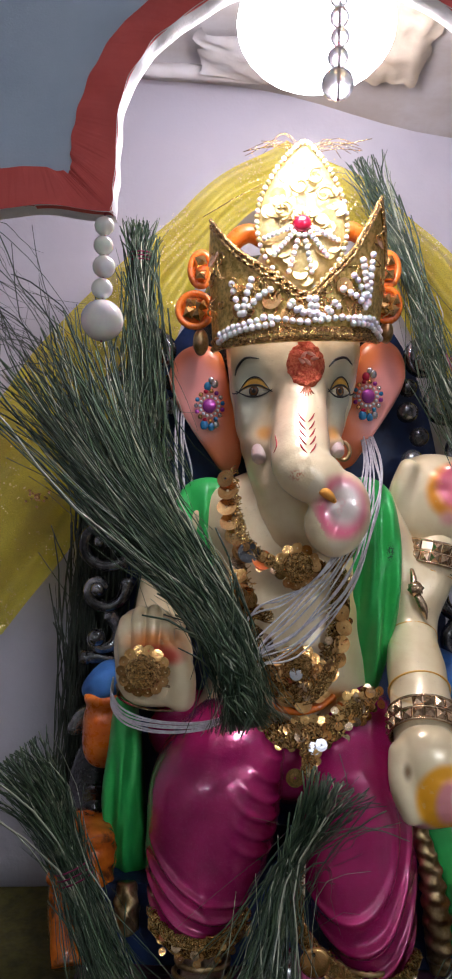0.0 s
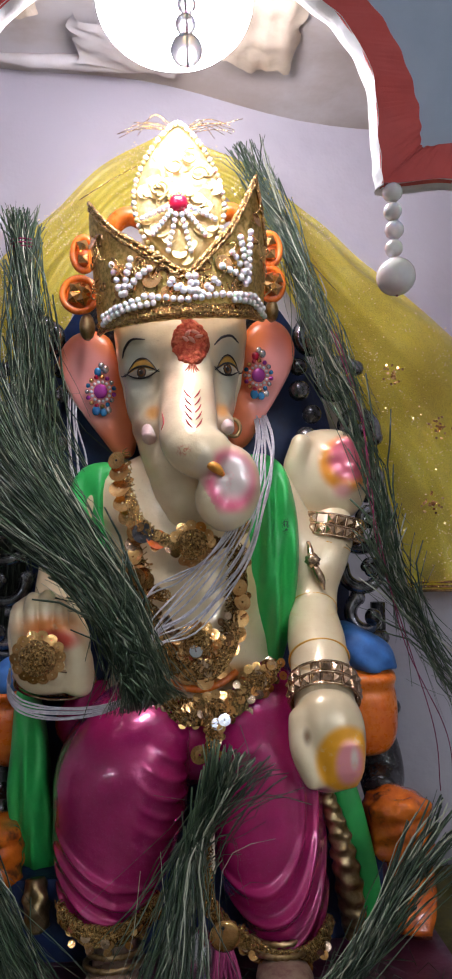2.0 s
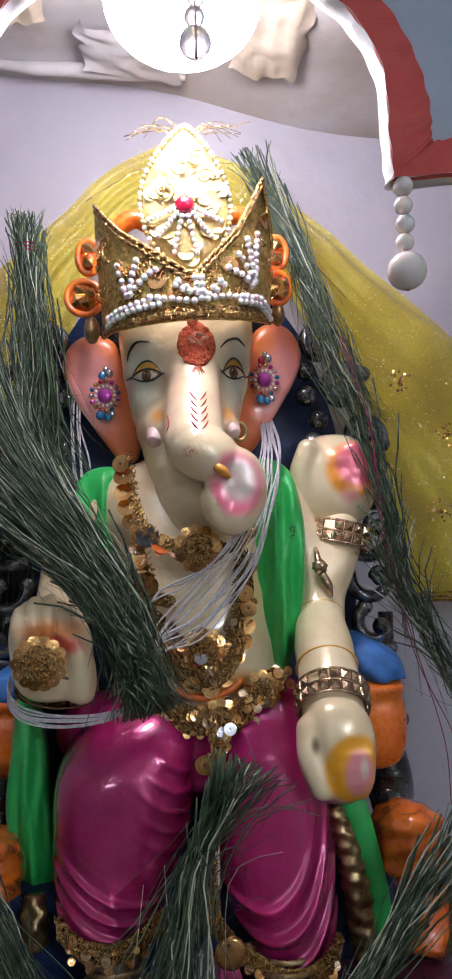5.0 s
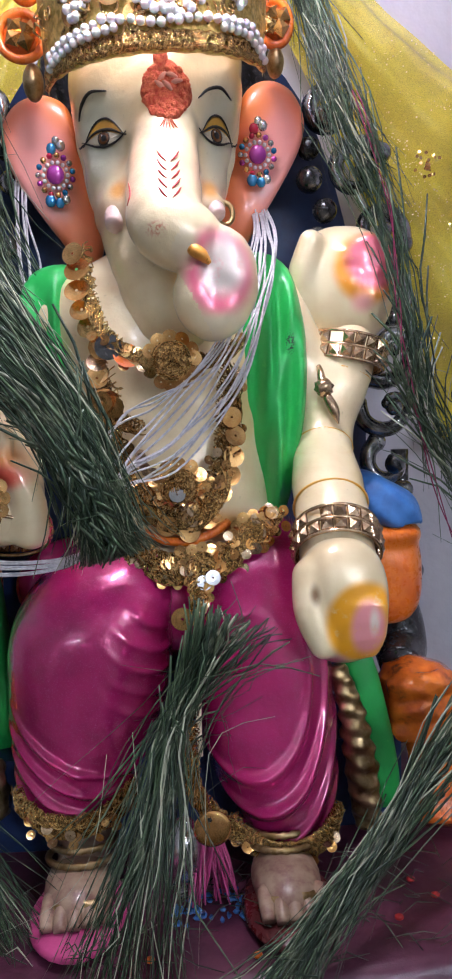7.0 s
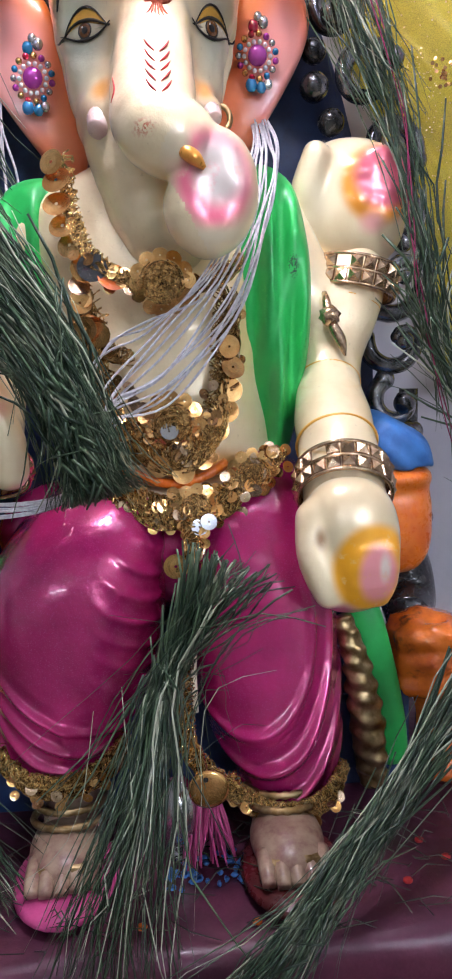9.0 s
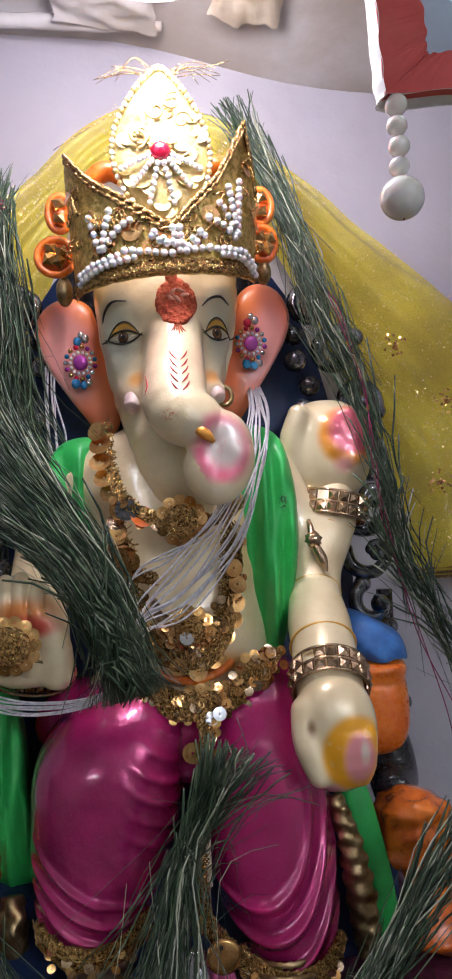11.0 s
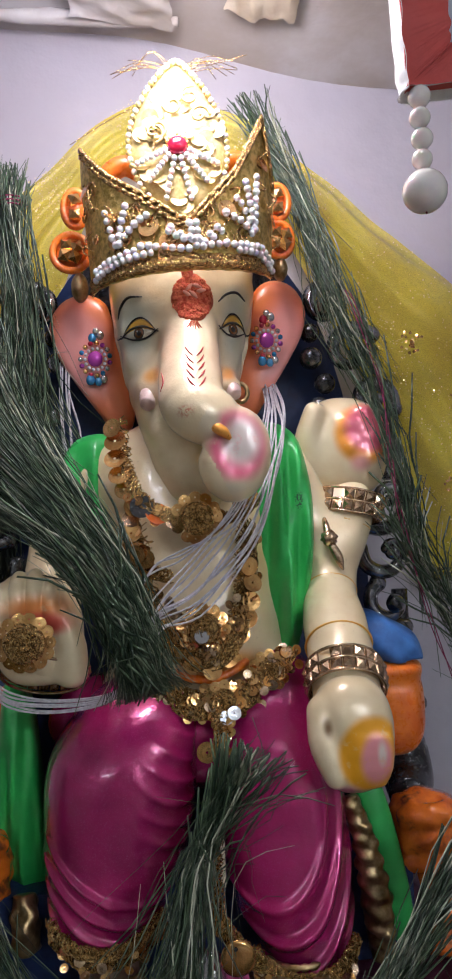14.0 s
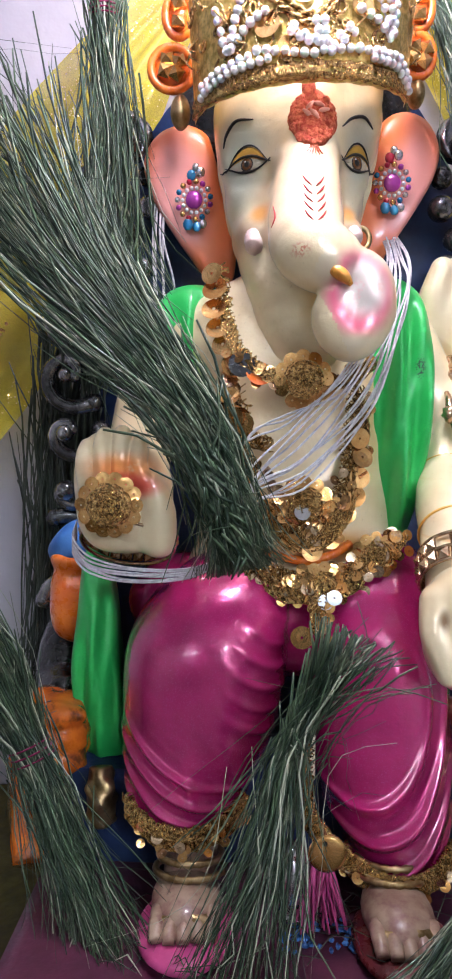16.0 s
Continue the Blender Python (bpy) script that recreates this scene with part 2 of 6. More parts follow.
ORANGEGOLD = simple("orange_gold_paint", (0.82, 0.36, 0.05), (0.64, 0.24, 0.03), 0.35, 0.3, 120, 0.4)
TUSK = simple("rosy_tusk_paint", (0.84, 0.68, 0.60), (0.74, 0.50, 0.46), 0.3, 0, 60, 0.5)
RICE = simple("red_stained_rice", (0.86, 0.42, 0.30), (0.78, 0.28, 0.18), 0.6)
EYEWHITE = simple("eye_white_paint", (0.62, 0.56, 0.42), (0.50, 0.44, 0.30), 0.3)
IRIS = simple("brown_iris_paint", (0.2, 0.09, 0.03), (0.13, 0.05, 0.02), 0.25)
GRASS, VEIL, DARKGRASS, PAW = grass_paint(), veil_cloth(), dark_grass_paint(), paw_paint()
THREAD = simple("white_cotton_thread", (0.66, 0.62, 0.65), (0.48, 0.44, 0.47), 0.85, 0, 400)
YARN = simple("magenta_yarn", (0.24, 0.018, 0.075), (0.16, 0.012, 0.05), 0.85, 0, 400)
WALL = simple("white_paper_wall", (0.50, 0.47, 0.51), (0.43, 0.40, 0.44), 0.85, 0, 6, 0, 0.3, 60, 0.003)
PAPER = simple("white_chart_paper", (0.55, 0.52, 0.51), (0.42, 0.36, 0.31), 0.8, 0, 9, 0, 0.3, 40, 0.003)
TAN = simple("tan_cardboard", (0.62, 0.52, 0.40), (0.5, 0.41, 0.3), 0.85, 0, 30)
BOARD = simple("grey_blue_board", (0.42, 0.48, 0.57), (0.36, 0.42, 0.51), 0.8, 0, 12)
REDBOARD = simple("brick_red_paper", (0.60, 0.085, 0.07), (0.50, 0.065, 0.055), 0.75, 0, 25)
WHITEEDGE = simple("white_foam_edge", (0.8, 0.79, 0.78), (0.72, 0.7, 0.7), 0.8, 0, 60, 0, 0.4, 150, 0.002)
PEARL = pearl_mat("pearl", (0.93, 0.88, 0.80), (0.86, 0.78, 0.74), 0.16)
CLEARPEARL = pearl_mat("translucent_pearl", (0.95, 0.94, 0.96), (0.90, 0.89, 0.92), 0.25)
CLEARPEARL.node_tree.nodes["Principled BSDF"].inputs["Transmission Weight"].default_value = 0.75
SEED = pearl_mat("seed_pearl", (0.90, 0.86, 0.85), (0.82, 0.77, 0.77), 0.25)
PALEGOLD = gold("pale_gold_sequin", 0.4, (0.50, 0.38, 0.13), (0.68, 0.55, 0.26), 200, 0.2, 500)
PALEGOLD.node_tree.nodes["Principled BSDF"].inputs["Metallic"].default_value = 0.45
MAROON = simple("maroon_platform_paint", (0.07, 0.014, 0.035), (0.11, 0.022, 0.05), 0.42, 0, 50, 0.15, 0.5, 300)
OLIVE = simple("olive_cloth", (0.10, 0.085, 0.015), (0.06, 0.05, 0.012), 0.85, 0, 80)
PLASTER = simple("room_plaster", (0.62, 0.6, 0.55), (0.54, 0.52, 0.48), 0.9, 0, 3, 0, 0.3, 40, 0.004)
FLOOR = simple("room_floor", (0.3, 0.27, 0.24), (0.22, 0.2, 0.18), 0.5, 0, 5)
PINK = simple("pink_paint", (0.55, 0.07, 0.22), (0.4, 0.04, 0.16), 0.4, 0, 80)
# cream-pink foot skin, with the shade under lace and grass put into the colour
FOOT = simple("shaded_foot_paint", (0.40, 0.28, 0.19), (0.22, 0.10, 0.08), 0.4, 0, 90, 0.2)
SOLE = simple("dark_red_sole", (0.12, 0.012, 0.015), (0.08, 0.01, 0.01), 0.3)
RUBY = simple("red_stone", (0.55, 0.01, 0.05), (0.4, 0.008, 0.03), 0.1, 0, 50, 1.0)
VIOLET = simple("violet_stone", (0.5, 0.05, 0.4), (0.4, 0.04, 0.32), 0.12, 0.3, 50, 1.0)
AQUA = simple("blue_stone", (0.03, 0.25, 0.5), (0.02, 0.18, 0.4), 0.12, 0.3, 50, 1.0)
STEEL = simple("silver_stone", (0.6, 0.6, 0.62), (0.5, 0.5, 0.52), 0.15, 0.9, 50)
BULB = glow("bulb_glow", (0.97, 0.96, 1.0), BULB_GLOW)
TUBE = glow("tube_glow", (0.80, 0.90, 1.0), TUBE_GLOW)
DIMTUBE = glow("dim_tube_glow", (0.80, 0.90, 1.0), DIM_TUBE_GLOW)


# ---- shape tools ----
def spline(rows, n, closed=False):
    """Catmull-Rom through rows of any width, n points in all."""
    p = np.array(rows, float)
    k = len(p)
    out = []
    span = k if closed else k - 1
    for i in range(n):
        u = span * i / (n if closed else n - 1)
        j = min(int(u), span - 1)
        f = u - j
        if closed:
            a, b, c, d = (p[(j + o) % k] for o in (-1, 0, 1, 2))
        else:
            b, c = p[j], p[j + 1]
            a = p[j - 1] if j > 0 else 2 * b - c
            d = p[j + 2] if j + 2 < k else 2 * c - b
        out.append(0.5 * (2 * b + (c - a) * f + (2 * a - 5 * b + 4 * c - d) * f * f + (3 * b - a - 3 * c + d) * f ** 3))
    return np.array(out)


class Shape:
    """Collects surfaces with a material each, for one mesh."""

    def __init__(self):
        self.v, self.f, self.k, self.mats, self.soft = [], [], [], [], []

    def slot(self, m):
        if m not in self.mats:
            self.mats.append(m)
        return self.mats.index(m)

    def add(self, verts, faces, m, soft=True):
        o, s = len(self.v), self.slot(m)
        self.v.extend(tuple(map(float, q)) for q in verts)
        self.f.extend(tuple(i + o for i in q) for q in faces)
        self.k.extend([s] * len(faces))
        self.soft.extend([soft] * len(faces))
        return self

    def rings(self, rings, m, cap=True):
        """Skin between closed rings of the same number of points."""
        n, r = len(rings[0]), len(rings)
        v = [q for ring in rings for q in ring]
        f = [(i * n + j, i * n + (j + 1) % n, (i + 1) * n + (j + 1) % n, (i + 1) * n + j) for i in range(r - 1) for j in range(n)]
        if cap:
            for end, ring in ((0, rings[0]), (r - 1, rings[-1])):
                v.append(np.mean(np.array(ring, float), axis=0))
                c = len(v) - 1
                f += [(end * n + j, end * n + (j + 1) % n, c) for j in range(n)]
        return self.add(v, f, m)

    def tube(self, path, radius, m, seg=8, n=None, closed=False, flat=1.0, bump=None):
        """A tube along a smooth path; radius is a number or one for each row."""
        path = np.array(path, float)
        rad = np.full(len(path), radius) if np.isscalar(radius) else np.array(radius, float)
        rows = np.column_stack((path, rad))
        if n:
            rows = spline(rows, n, closed)
        p, rad = rows[:, :3], rows[:, 3]
        side, rings = None, []
        for i in range(len(p)):
            a, b = (p[i - 1], p[(i + 1) % len(p)]) if closed else (p[max(i - 1, 0)], p[min(i + 1, len(p) - 1)])
            d = b - a
            d = d / (np.linalg.norm(d) + 1e-12)
            if side is None:
                side = np.cross(d, (0, 1, 0.01))
                if np.linalg.norm(side) < 0.1:
                    side = np.cross(d, (1, 0, 0))
            side = side - d * side.dot(d)
            side /= np.linalg.norm(side) + 1e-12
            up = np.cross(side, d)
            ring = []
            for j in range(seg):
                a = 2 * math.pi * j / seg
                r = rad[i] * (bump(i / len(p), a) if bump else 1)
                ring.append(p[i] + side * math.cos(a) * r + up * math.sin(a) * r * flat)
            rings.append(ring)
        if closed:
            rings.append(rings[0])
        return self.rings(rings, m, not closed)

    def ball(self, c, r, m, seg=16, rows=10, warp=None):
        r = (r, r, r) if np.isscalar(r) else r
        rings = []
        for i in range(1, rows):
            t = math.pi * i / rows
            ring = []
            for j in range(seg):
                a = 2 * math.pi * j / seg
                q = np.array((math.sin(t) * math.cos(a), math.sin(t) * math.sin(a), math.cos(t)))
                w = warp(q) if warp else 1
                ring.append(np.array(c) + q * np.array(r) * w)
            rings.append(ring)
        return self.rings(rings, m)

    def pillow(self, outline, y, front, m, back=0.004, n=40, rows=7, relief=None, edge=0.5):
        """A cushion-like form whose outline (x, z) stands at depth y and bulges front metres towards -y."""
        o = spline(outline, n, True)
        c = o.mean(axis=0)
        rings = [[(q[0], y + back, q[1]) for q in (c + (o - c) * s)] for s in (0.5, 1.0)]
        for i in range(rows):
            s = 1 - i / rows
            ring = []
            for j, q in enumerate(c + (o - c) * s):
                h = front * (1 - s ** 2.4) ** edge
                if relief:
                    h += relief(q[0], q[1]) * min(1, (1 - s) * 4)
                ring.append((q[0], y - h, q[1]))
            rings.append(ring)
        return self.rings(rings, m)

    def box(self, lo, hi, m):
        (a, b, c), (d, e, f) = lo, hi
        v = [(a, b, c), (d, b, c), (d, e, c), (a, e, c), (a, b, f), (d, b, f), (d, e, f), (a, e, f)]
        return self.add(v, [(0, 3, 2, 1), (4, 5, 6, 7), (0, 1, 5, 4), (1, 2, 6, 5), (2, 3, 7, 6), (3, 0, 4, 7)], m)

    def sheet(self, grid, m, thick=0.0):
        """A surface over a grid of points, optionally with a back side."""
        r, n = len(grid), len(grid[0])
        v = [q for row in grid for q in row]
        f = [(i * n + j, i * n + j + 1, (i + 1) * n + j + 1, (i + 1) * n + j) for i in range(r - 1) for j in range(n - 1)]
        if thick:
            k = len(v)
            v = v + [(q[0], q[1] + thick, q[2]) for q in v]
            f = f + [tuple(reversed([i + k for i in q])) for q in f]
            rim = [j for j in range(n)] + [i * n + n - 1 for i in range(1, r)] + [(r - 1) * n + j for j in range(n - 2, -1, -1)] + [i * n for i in range(r - 2, 0, -1)]
            f += [(rim[i], rim[(i + 1) % len(rim)], rim[(i + 1) % len(rim)] + k, rim[i] + k) for i in range(len(rim))]
        return self.add(v, f, m)

    def sequin(self, c, normal, r, m, seg=12):
        """A dished disc with a hole in its middle."""
        z = Vector(normal).normalized()
        q = z.to_track_quat("Z", "Y").to_matrix()
        v = []
        for rr, h in ((0.12, 0.0), (0.5, -0.01), (1.0, 0.02), (0.98, -0.03)):
            for j in range(seg):
                a = 2 * math.pi * j / seg
                v.append(Vector(c) + q @ Vector((math.cos(a) * rr * r, math.sin(a) * rr * r, h * r)))
        f = [(i * seg + j, i * seg + (j + 1) % seg, (i + 1) * seg + (j + 1) % seg, (i + 1) * seg + j) for i in range(3) for j in range(seg)]
        return self.add(v, f, m, False)

    def stud(self, c, normal, up, r, m):
        """A square pyramid stud."""
        z = Vector(normal).normalized()
        u = Vector(up).normalized()
        s = z.cross(u).normalized()
        u = s.cross(z)
        c = Vector(c)
        v = [c + s * r * a + u * r * b + z * h for a, b, h in ((-1, -1, 0), (1, -1, 0), (1, 1, 0), (-1, 1, 0), (-0.9, -0.9, r * 0.35), (0.9, -0.9, r * 0.35), (0.9, 0.9, r * 0.35), (-0.9, 0.9, r * 0.35), (0, 0, r * 1.0))]
        return self.add(v, [(0, 1, 5, 4), (1, 2, 6, 5), (2, 3, 7, 6), (3, 0, 4, 7), (4, 5, 8), (5, 6, 8), (6, 7, 8), (7, 4, 8)], m, False)

    def mesh(self, name, smooth=True):
        me = bpy.data.meshes.new(name)
        me.from_pydata(self.v, [], self.f)
        for m in self.mats:
            me.materials.append(m)
        me.polygons.foreach_set("material_index", self.k)
        me.polygons.foreach_set("use_smooth", [smooth and k for k in self.soft])
        bm = bmesh.new()
        bm.from_mesh(me)
        bmesh.ops.recalc_face_normals(bm, faces=bm.faces)
        bm.to_mesh(me)
        bm.free()
        return me


def solid(name, shape, label="", category="", group="", kind="", smooth=True):
    return tagged(new(name, shape.mesh(name, smooth)), label, category, group, kind)


def part(name, shape, parent, label="", smooth=True):
    ob = new(name, shape.mesh(name, smooth))
    ob.parent = parent
    ob.matrix_parent_inverse = parent.matrix_world.inverted()
    return tagged(ob, label)


def thing(name, label, category, group=""):
    return tagged(new(name), label, category, group)


def sculpt(lo, hi, h, field):
    """The zero surface of a field over a box, as vertices and quads."""
    ax = [np.arange(a, b, h, dtype=np.float32) for a, b in zip(lo, hi)]
    f = field(*np.meshgrid(*ax, indexing="ij"))
    n = f < 0
    corners = [(a, b, c) for a in (0, 1) for b in (0, 1) for c in (0, 1)]
    sx, sy, sz = (k - 1 for k in f.shape)
    count = sum(n[a:a + sx, b:b + sy, c:c + sz].astype(np.int8) for a, b, c in corners)
    mask = (count > 0) & (count < 8)
    cell = np.array(np.nonzero(mask)).T
    index = np.full(mask.shape, -1, np.int64)
    index[mask] = np.arange(len(cell))
    total, hits = np.zeros((len(cell), 3)), np.zeros(len(cell))
    for a in corners:
        for axis in range(3):
            if a[axis]:
                continue
            b = tuple(1 if i == axis else a[i] for i in range(3))
            fa, fb = (f[tuple((cell + np.array(q)).T)] for q in (a, b))
            cross = (fa < 0) != (fb < 0)
            t = np.where(cross, fa / np.where(cross, fa - fb, 1), 0)
            p = np.tile(np.array(a, float), (len(cell), 1))
            p[:, axis] += t
            total += p * cross[:, None]
            hits += cross
    verts = np.array(lo) + h * (cell + total / hits[:, None])
    quads = []
    for axis in range(3):
        e = np.array(np.nonzero(n.take(range(n.shape[axis] - 1), axis) != n.take(range(1, n.shape[axis]), axis))).T
        u, v = [i for i in range(3) if i != axis]
        e = e[(e[:, u] > 0) & (e[:, v] > 0)]
        ring = []
        for du, dv in ((1, 1), (0, 1), (0, 0), (1, 0)):
            q = e.copy()
            q[:, u] -= du
            q[:, v] -= dv
            ok = np.minimum(q, np.array(mask.shape) - 1)
            ring.append(index[tuple(ok.T)])
        r = np.array(ring).T
        quads.append(r[(r >= 0).all(axis=1)])
    return verts, np.concatenate(quads), f, ax


def chain(x, y, z, rows, n=14, flat=1.0):
    """Distance to a smooth limb through rows of x, y, z, radius."""
    p = spline(rows, n)
    out = np.full(x.shape, 9.0, np.float32)
    for a, b in zip(p[:-1], p[1:]):
        d = (b - a)[:3]
        t = np.clip(((x - a[0]) * d[0] + (y - a[1]) * d[1] + (z - a[2]) * d[2]) / (d @ d + 1e-12), 0, 1)
        q = np.sqrt((x - a[0] - t * d[0]) ** 2 + ((y - a[1] - t * d[1]) / flat) ** 2 + (z - a[2] - t * d[2]) ** 2)
        np.minimum(out, q - (a[3] + t * (b[3] - a[3])), out=out)
    return out


def lump(x, y, z, c, r, power=2.0):
    """Distance to a rounded form of half sizes r."""
    q = (np.abs((x - c[0]) / r[0]) ** power + np.abs((y - c[1]) / r[1]) ** power + np.abs((z - c[2]) / r[2]) ** power) ** (1 / power)
    return (q - 1) * min(r)


def slices(x, y, z, rows, power):
    """Distance to a form whose level cuts are rounded boxes: rows of z, middle x, half width, middle y, half depth."""
    r = spline(rows, 60)
    xc, hw, yc, d = (np.interp(z, r[:, 0], r[:, i]) for i in range(1, 5))
    q = (np.abs((x - xc) / hw) ** power + np.abs((y - yc) / d) ** power) ** (1 / power)
    return np.maximum((q - 1) * np.minimum(hw, d), np.maximum(r[0, 0] - z, z - r[-1, 0]))


def blend(a, b, k):
    h = np.maximum(k - np.abs(a - b), 0) / k
    return np.minimum(a, b) - h * h * k * 0.25


def dent(x, z, cx, cz, wx, wz):
    return np.exp(-((x - cx) / wx) ** 2 - ((z - cz) / wz) ** 2)


rnd = random.Random(7)


def jit(a):
    return rnd.uniform(-a, a)


# ---- setting ----
WALL_Y = 0.735
s = Shape()
g = []
for i in range(31):
    row = []
    for j in range(41):
        x, z = -0.6 + 1.3 * j / 40, -0.02 + 0.90 * i / 30
        row.append((x, WALL_Y + 0.004 * math.sin(x * 9 + z * 5) + 0.003 * math.sin(z * 14 - x * 6), z))
    g.append(row)
s.sheet(g, WALL, 0.012)
solid("wall_niche_back", s, "off-white paper-covered back wall of the niche", "wall", kind="structure")

# the niche's paper ceiling dips towards one side and sags
s = Shape()
g = []
for i in range(21):
    row = []
    for j in range(41):
        x, y = -0.6 + 1.3 * j / 40, 0.41 + 0.325 * i / 20
        row.append((x, y, 0.766 - 0.143 * x + 0.005 * math.sin(x * 21 + 1) + 0.006 * math.sin(y * 30 + x * 4)))
    g.append(row)
s.sheet(g, PAPER)
g2 = [[(q[0], q[1], q[2] + 0.006) for q in row] for row in g]
s.sheet(g2, PAPER)
solid("ceiling", s, "sagging white chart-paper ceiling of the niche", "ceiling", kind="structure")
s = Shape()
for x in (-0.6, 0.7):
    s.box((x - 0.01, 0.40, -0.02), (x + 0.01, WALL_Y, 0.88), WALL)
solid("wall_niche_side", s, "off-white side walls of the niche", "wall", kind="structure", smooth=False)

# room round the camera
s = Shape().box((-2.2, -3.0, -0.80), (2.4, 0.9, -0.78), FLOOR)
solid("floor", s, "plain grey-brown room floor", "floor", kind="structure", smooth=False)
s = Shape().box((-2.2, -3.05, -0.8), (2.4, -3.0, 2.0), PLASTER)
solid("wall_room_back", s, "plain plastered room wall", "wall", kind="structure", smooth=False)
for nm, x in (("wall_room_west", -2.22), ("wall_room_east", 2.4)):
    s = Shape().box((x, -3.0, -0.8), (x + 0.02, 0.9, 2.0), PLASTER)
    solid(nm, s, "plain plastered room wall", "wall", kind="structure", smooth=False)
s = Shape().box((-2.2, 0.9, -0.8), (2.4, 0.95, 2.0), PLASTER)
solid("wall_room_front", s, "plain plastered wall behind the shrine", "wall", kind="structure", smooth=False)
s = Shape().box((-2.25, -3.05, 2.0), (2.45, 0.95, 2.05), PLASTER)
solid("room_ceiling", s, "plain white room ceiling", "ceiling", kind="structure", smooth=False)

# table that carries the shrine
s = Shape()
s.box((-0.65, 0.36, -0.80), (0.75, 0.9, -0.03), PLASTER)
solid("shrine_table", s, "plain block table that carries the shrine", "table", kind="structure", smooth=False)
s = Shape()
g = []
for i in range(25):
    row = []
    for j in range(61):
        x, y = -0.6 + 1.3 * j / 60, 0.37 + 0.36 * i / 24
        row.append((x, y, -0.016 + 0.006 * math.sin(x * 33 + 2 * math.sin(y * 20)) * math.sin(y * 27 + x * 6)))
    g.append(row)
s.sheet(g, OLIVE)
solid("table_cloth", s, "dark olive cloth spread under the idol's platform", "cloth")

# platform
s = Shape()
prof = [(0.436, -0.03), (0.436, -0.02), (0.4355, 0.004), (0.436, 0.009), (0.4375, 0.0125), (0.440, 0.0148), (0.444, 0.0158), (0.46, 0.016), (0.5, 0.016), (0.60, 0.016), (0.69, 0.016), (0.70, 0.014), (0.70, -0.03)]
n = 40
rings = []
for i in range(n + 1):
    x = -0.10 + 0.33 * i / n
    rings.append([(x, y + 0.0012 * math.sin(x * 70 + z * 90), z + 0.0008 * math.sin(x * 50)) for y, z in prof])
s.rings(rings, MAROON)
platform = solid("idol_platform", s, "dark maroon glossy painted platform under the idol", "platform")

# ---- arch of the shrine front ----
ARCH_Y, ARCH_X = 0.385, 0.0455
inner = spline([(0.300, 0.470), (0.190, 0.503), (0.145, 0.511), (0.1115, 0.5085), (0.1088, 0.5085), (0.1083, 0.5125), (0.1070, 0.535), (0.1055, 0.566), (0.094, 0.592), (0.074, 0.612), (0.040, 0.633), (0.0, 0.648)], 110)
outer = spline([(0.300, 0.495), (0.190, 0.526), (0.150, 0.531), (0.1345, 0.5290), (0.1312, 0.5285), (0.1302, 0.5330), (0.1305, 0.545), (0.1265, 0.566), (0.116, 0.592), (0.097, 0.616), (0.050, 0.655), (0.0, 0.676)], 110)


def both(c):
    """The half curve mirrored into a whole one, slightly hand-cut."""
    l = [(ARCH_X - x, z) for x, z in c]
    r = [(ARCH_X + x, z) for x, z in c[::-1][1:]]
    return [(x + 0.0003 * math.sin(i * 0.9), z + 0.0004 * math.sin(i * 0.6 + 2)) for i, (x, z) in enumerate(l + r)]


inn, out = both(inner), both(outer)
arch = thing("shrine_arch", "hand-cut cardboard arch with a brick-red border on grey-blue board", "arch")
s = Shape()
far = []
for i, (x, z) in enumerate(out):
    u = i / (len(out) - 1)
    far.append((-0.60 + 1.3 * u, 0.495 + (1.05 - 0.495) * min(1, 6 * min(u, 1 - u) + 0.15)))
s.sheet([[(x, ARCH_Y + 0.001, z) for x, z in out], [(x * 0.5 + a * 0.5, ARCH_Y + 0.001, z * 0.5 + b * 0.5) for (x, z), (a, b) in zip(out, far)], [(x, ARCH_Y + 0.001, z) for x, z in far]], BOARD, 0.018)
part("board", s, arch, "matt grey-blue board", smooth=False)
s = Shape()
s.sheet([[(x, ARCH_Y - 0.002, z) for x, z in inn], [(x, ARCH_Y - 0.002 + 0.0006 * math.sin(i), z) for i, (x, z) in enumerate(out)]], REDBOARD, 0.005)
part("border", s, arch, "brick-red paper border", smooth=False)
s = Shape()
g = []
for k, (dy, off) in enumerate(((-0.0025, 0.0003), (0.002, -0.0012), (0.005, -0.0010), (0.0105, -0.0008), (0.011, 0.004))):
    row = []
    for i, (x, z) in enumerate(inn):
        dx, dz = ARCH_X - x, 0.53 - z
        l = math.hypot(dx, dz)
        w = off + 0.0003 * math.sin(i * 0.7 + k)
        row.append((x - dx / l * w, ARCH_Y + dy, z - dz / l * w))
    g.append(row)
s.sheet(g, WHITEEDGE)
part("edge_strip", s, arch, "white foam edge of the arch")

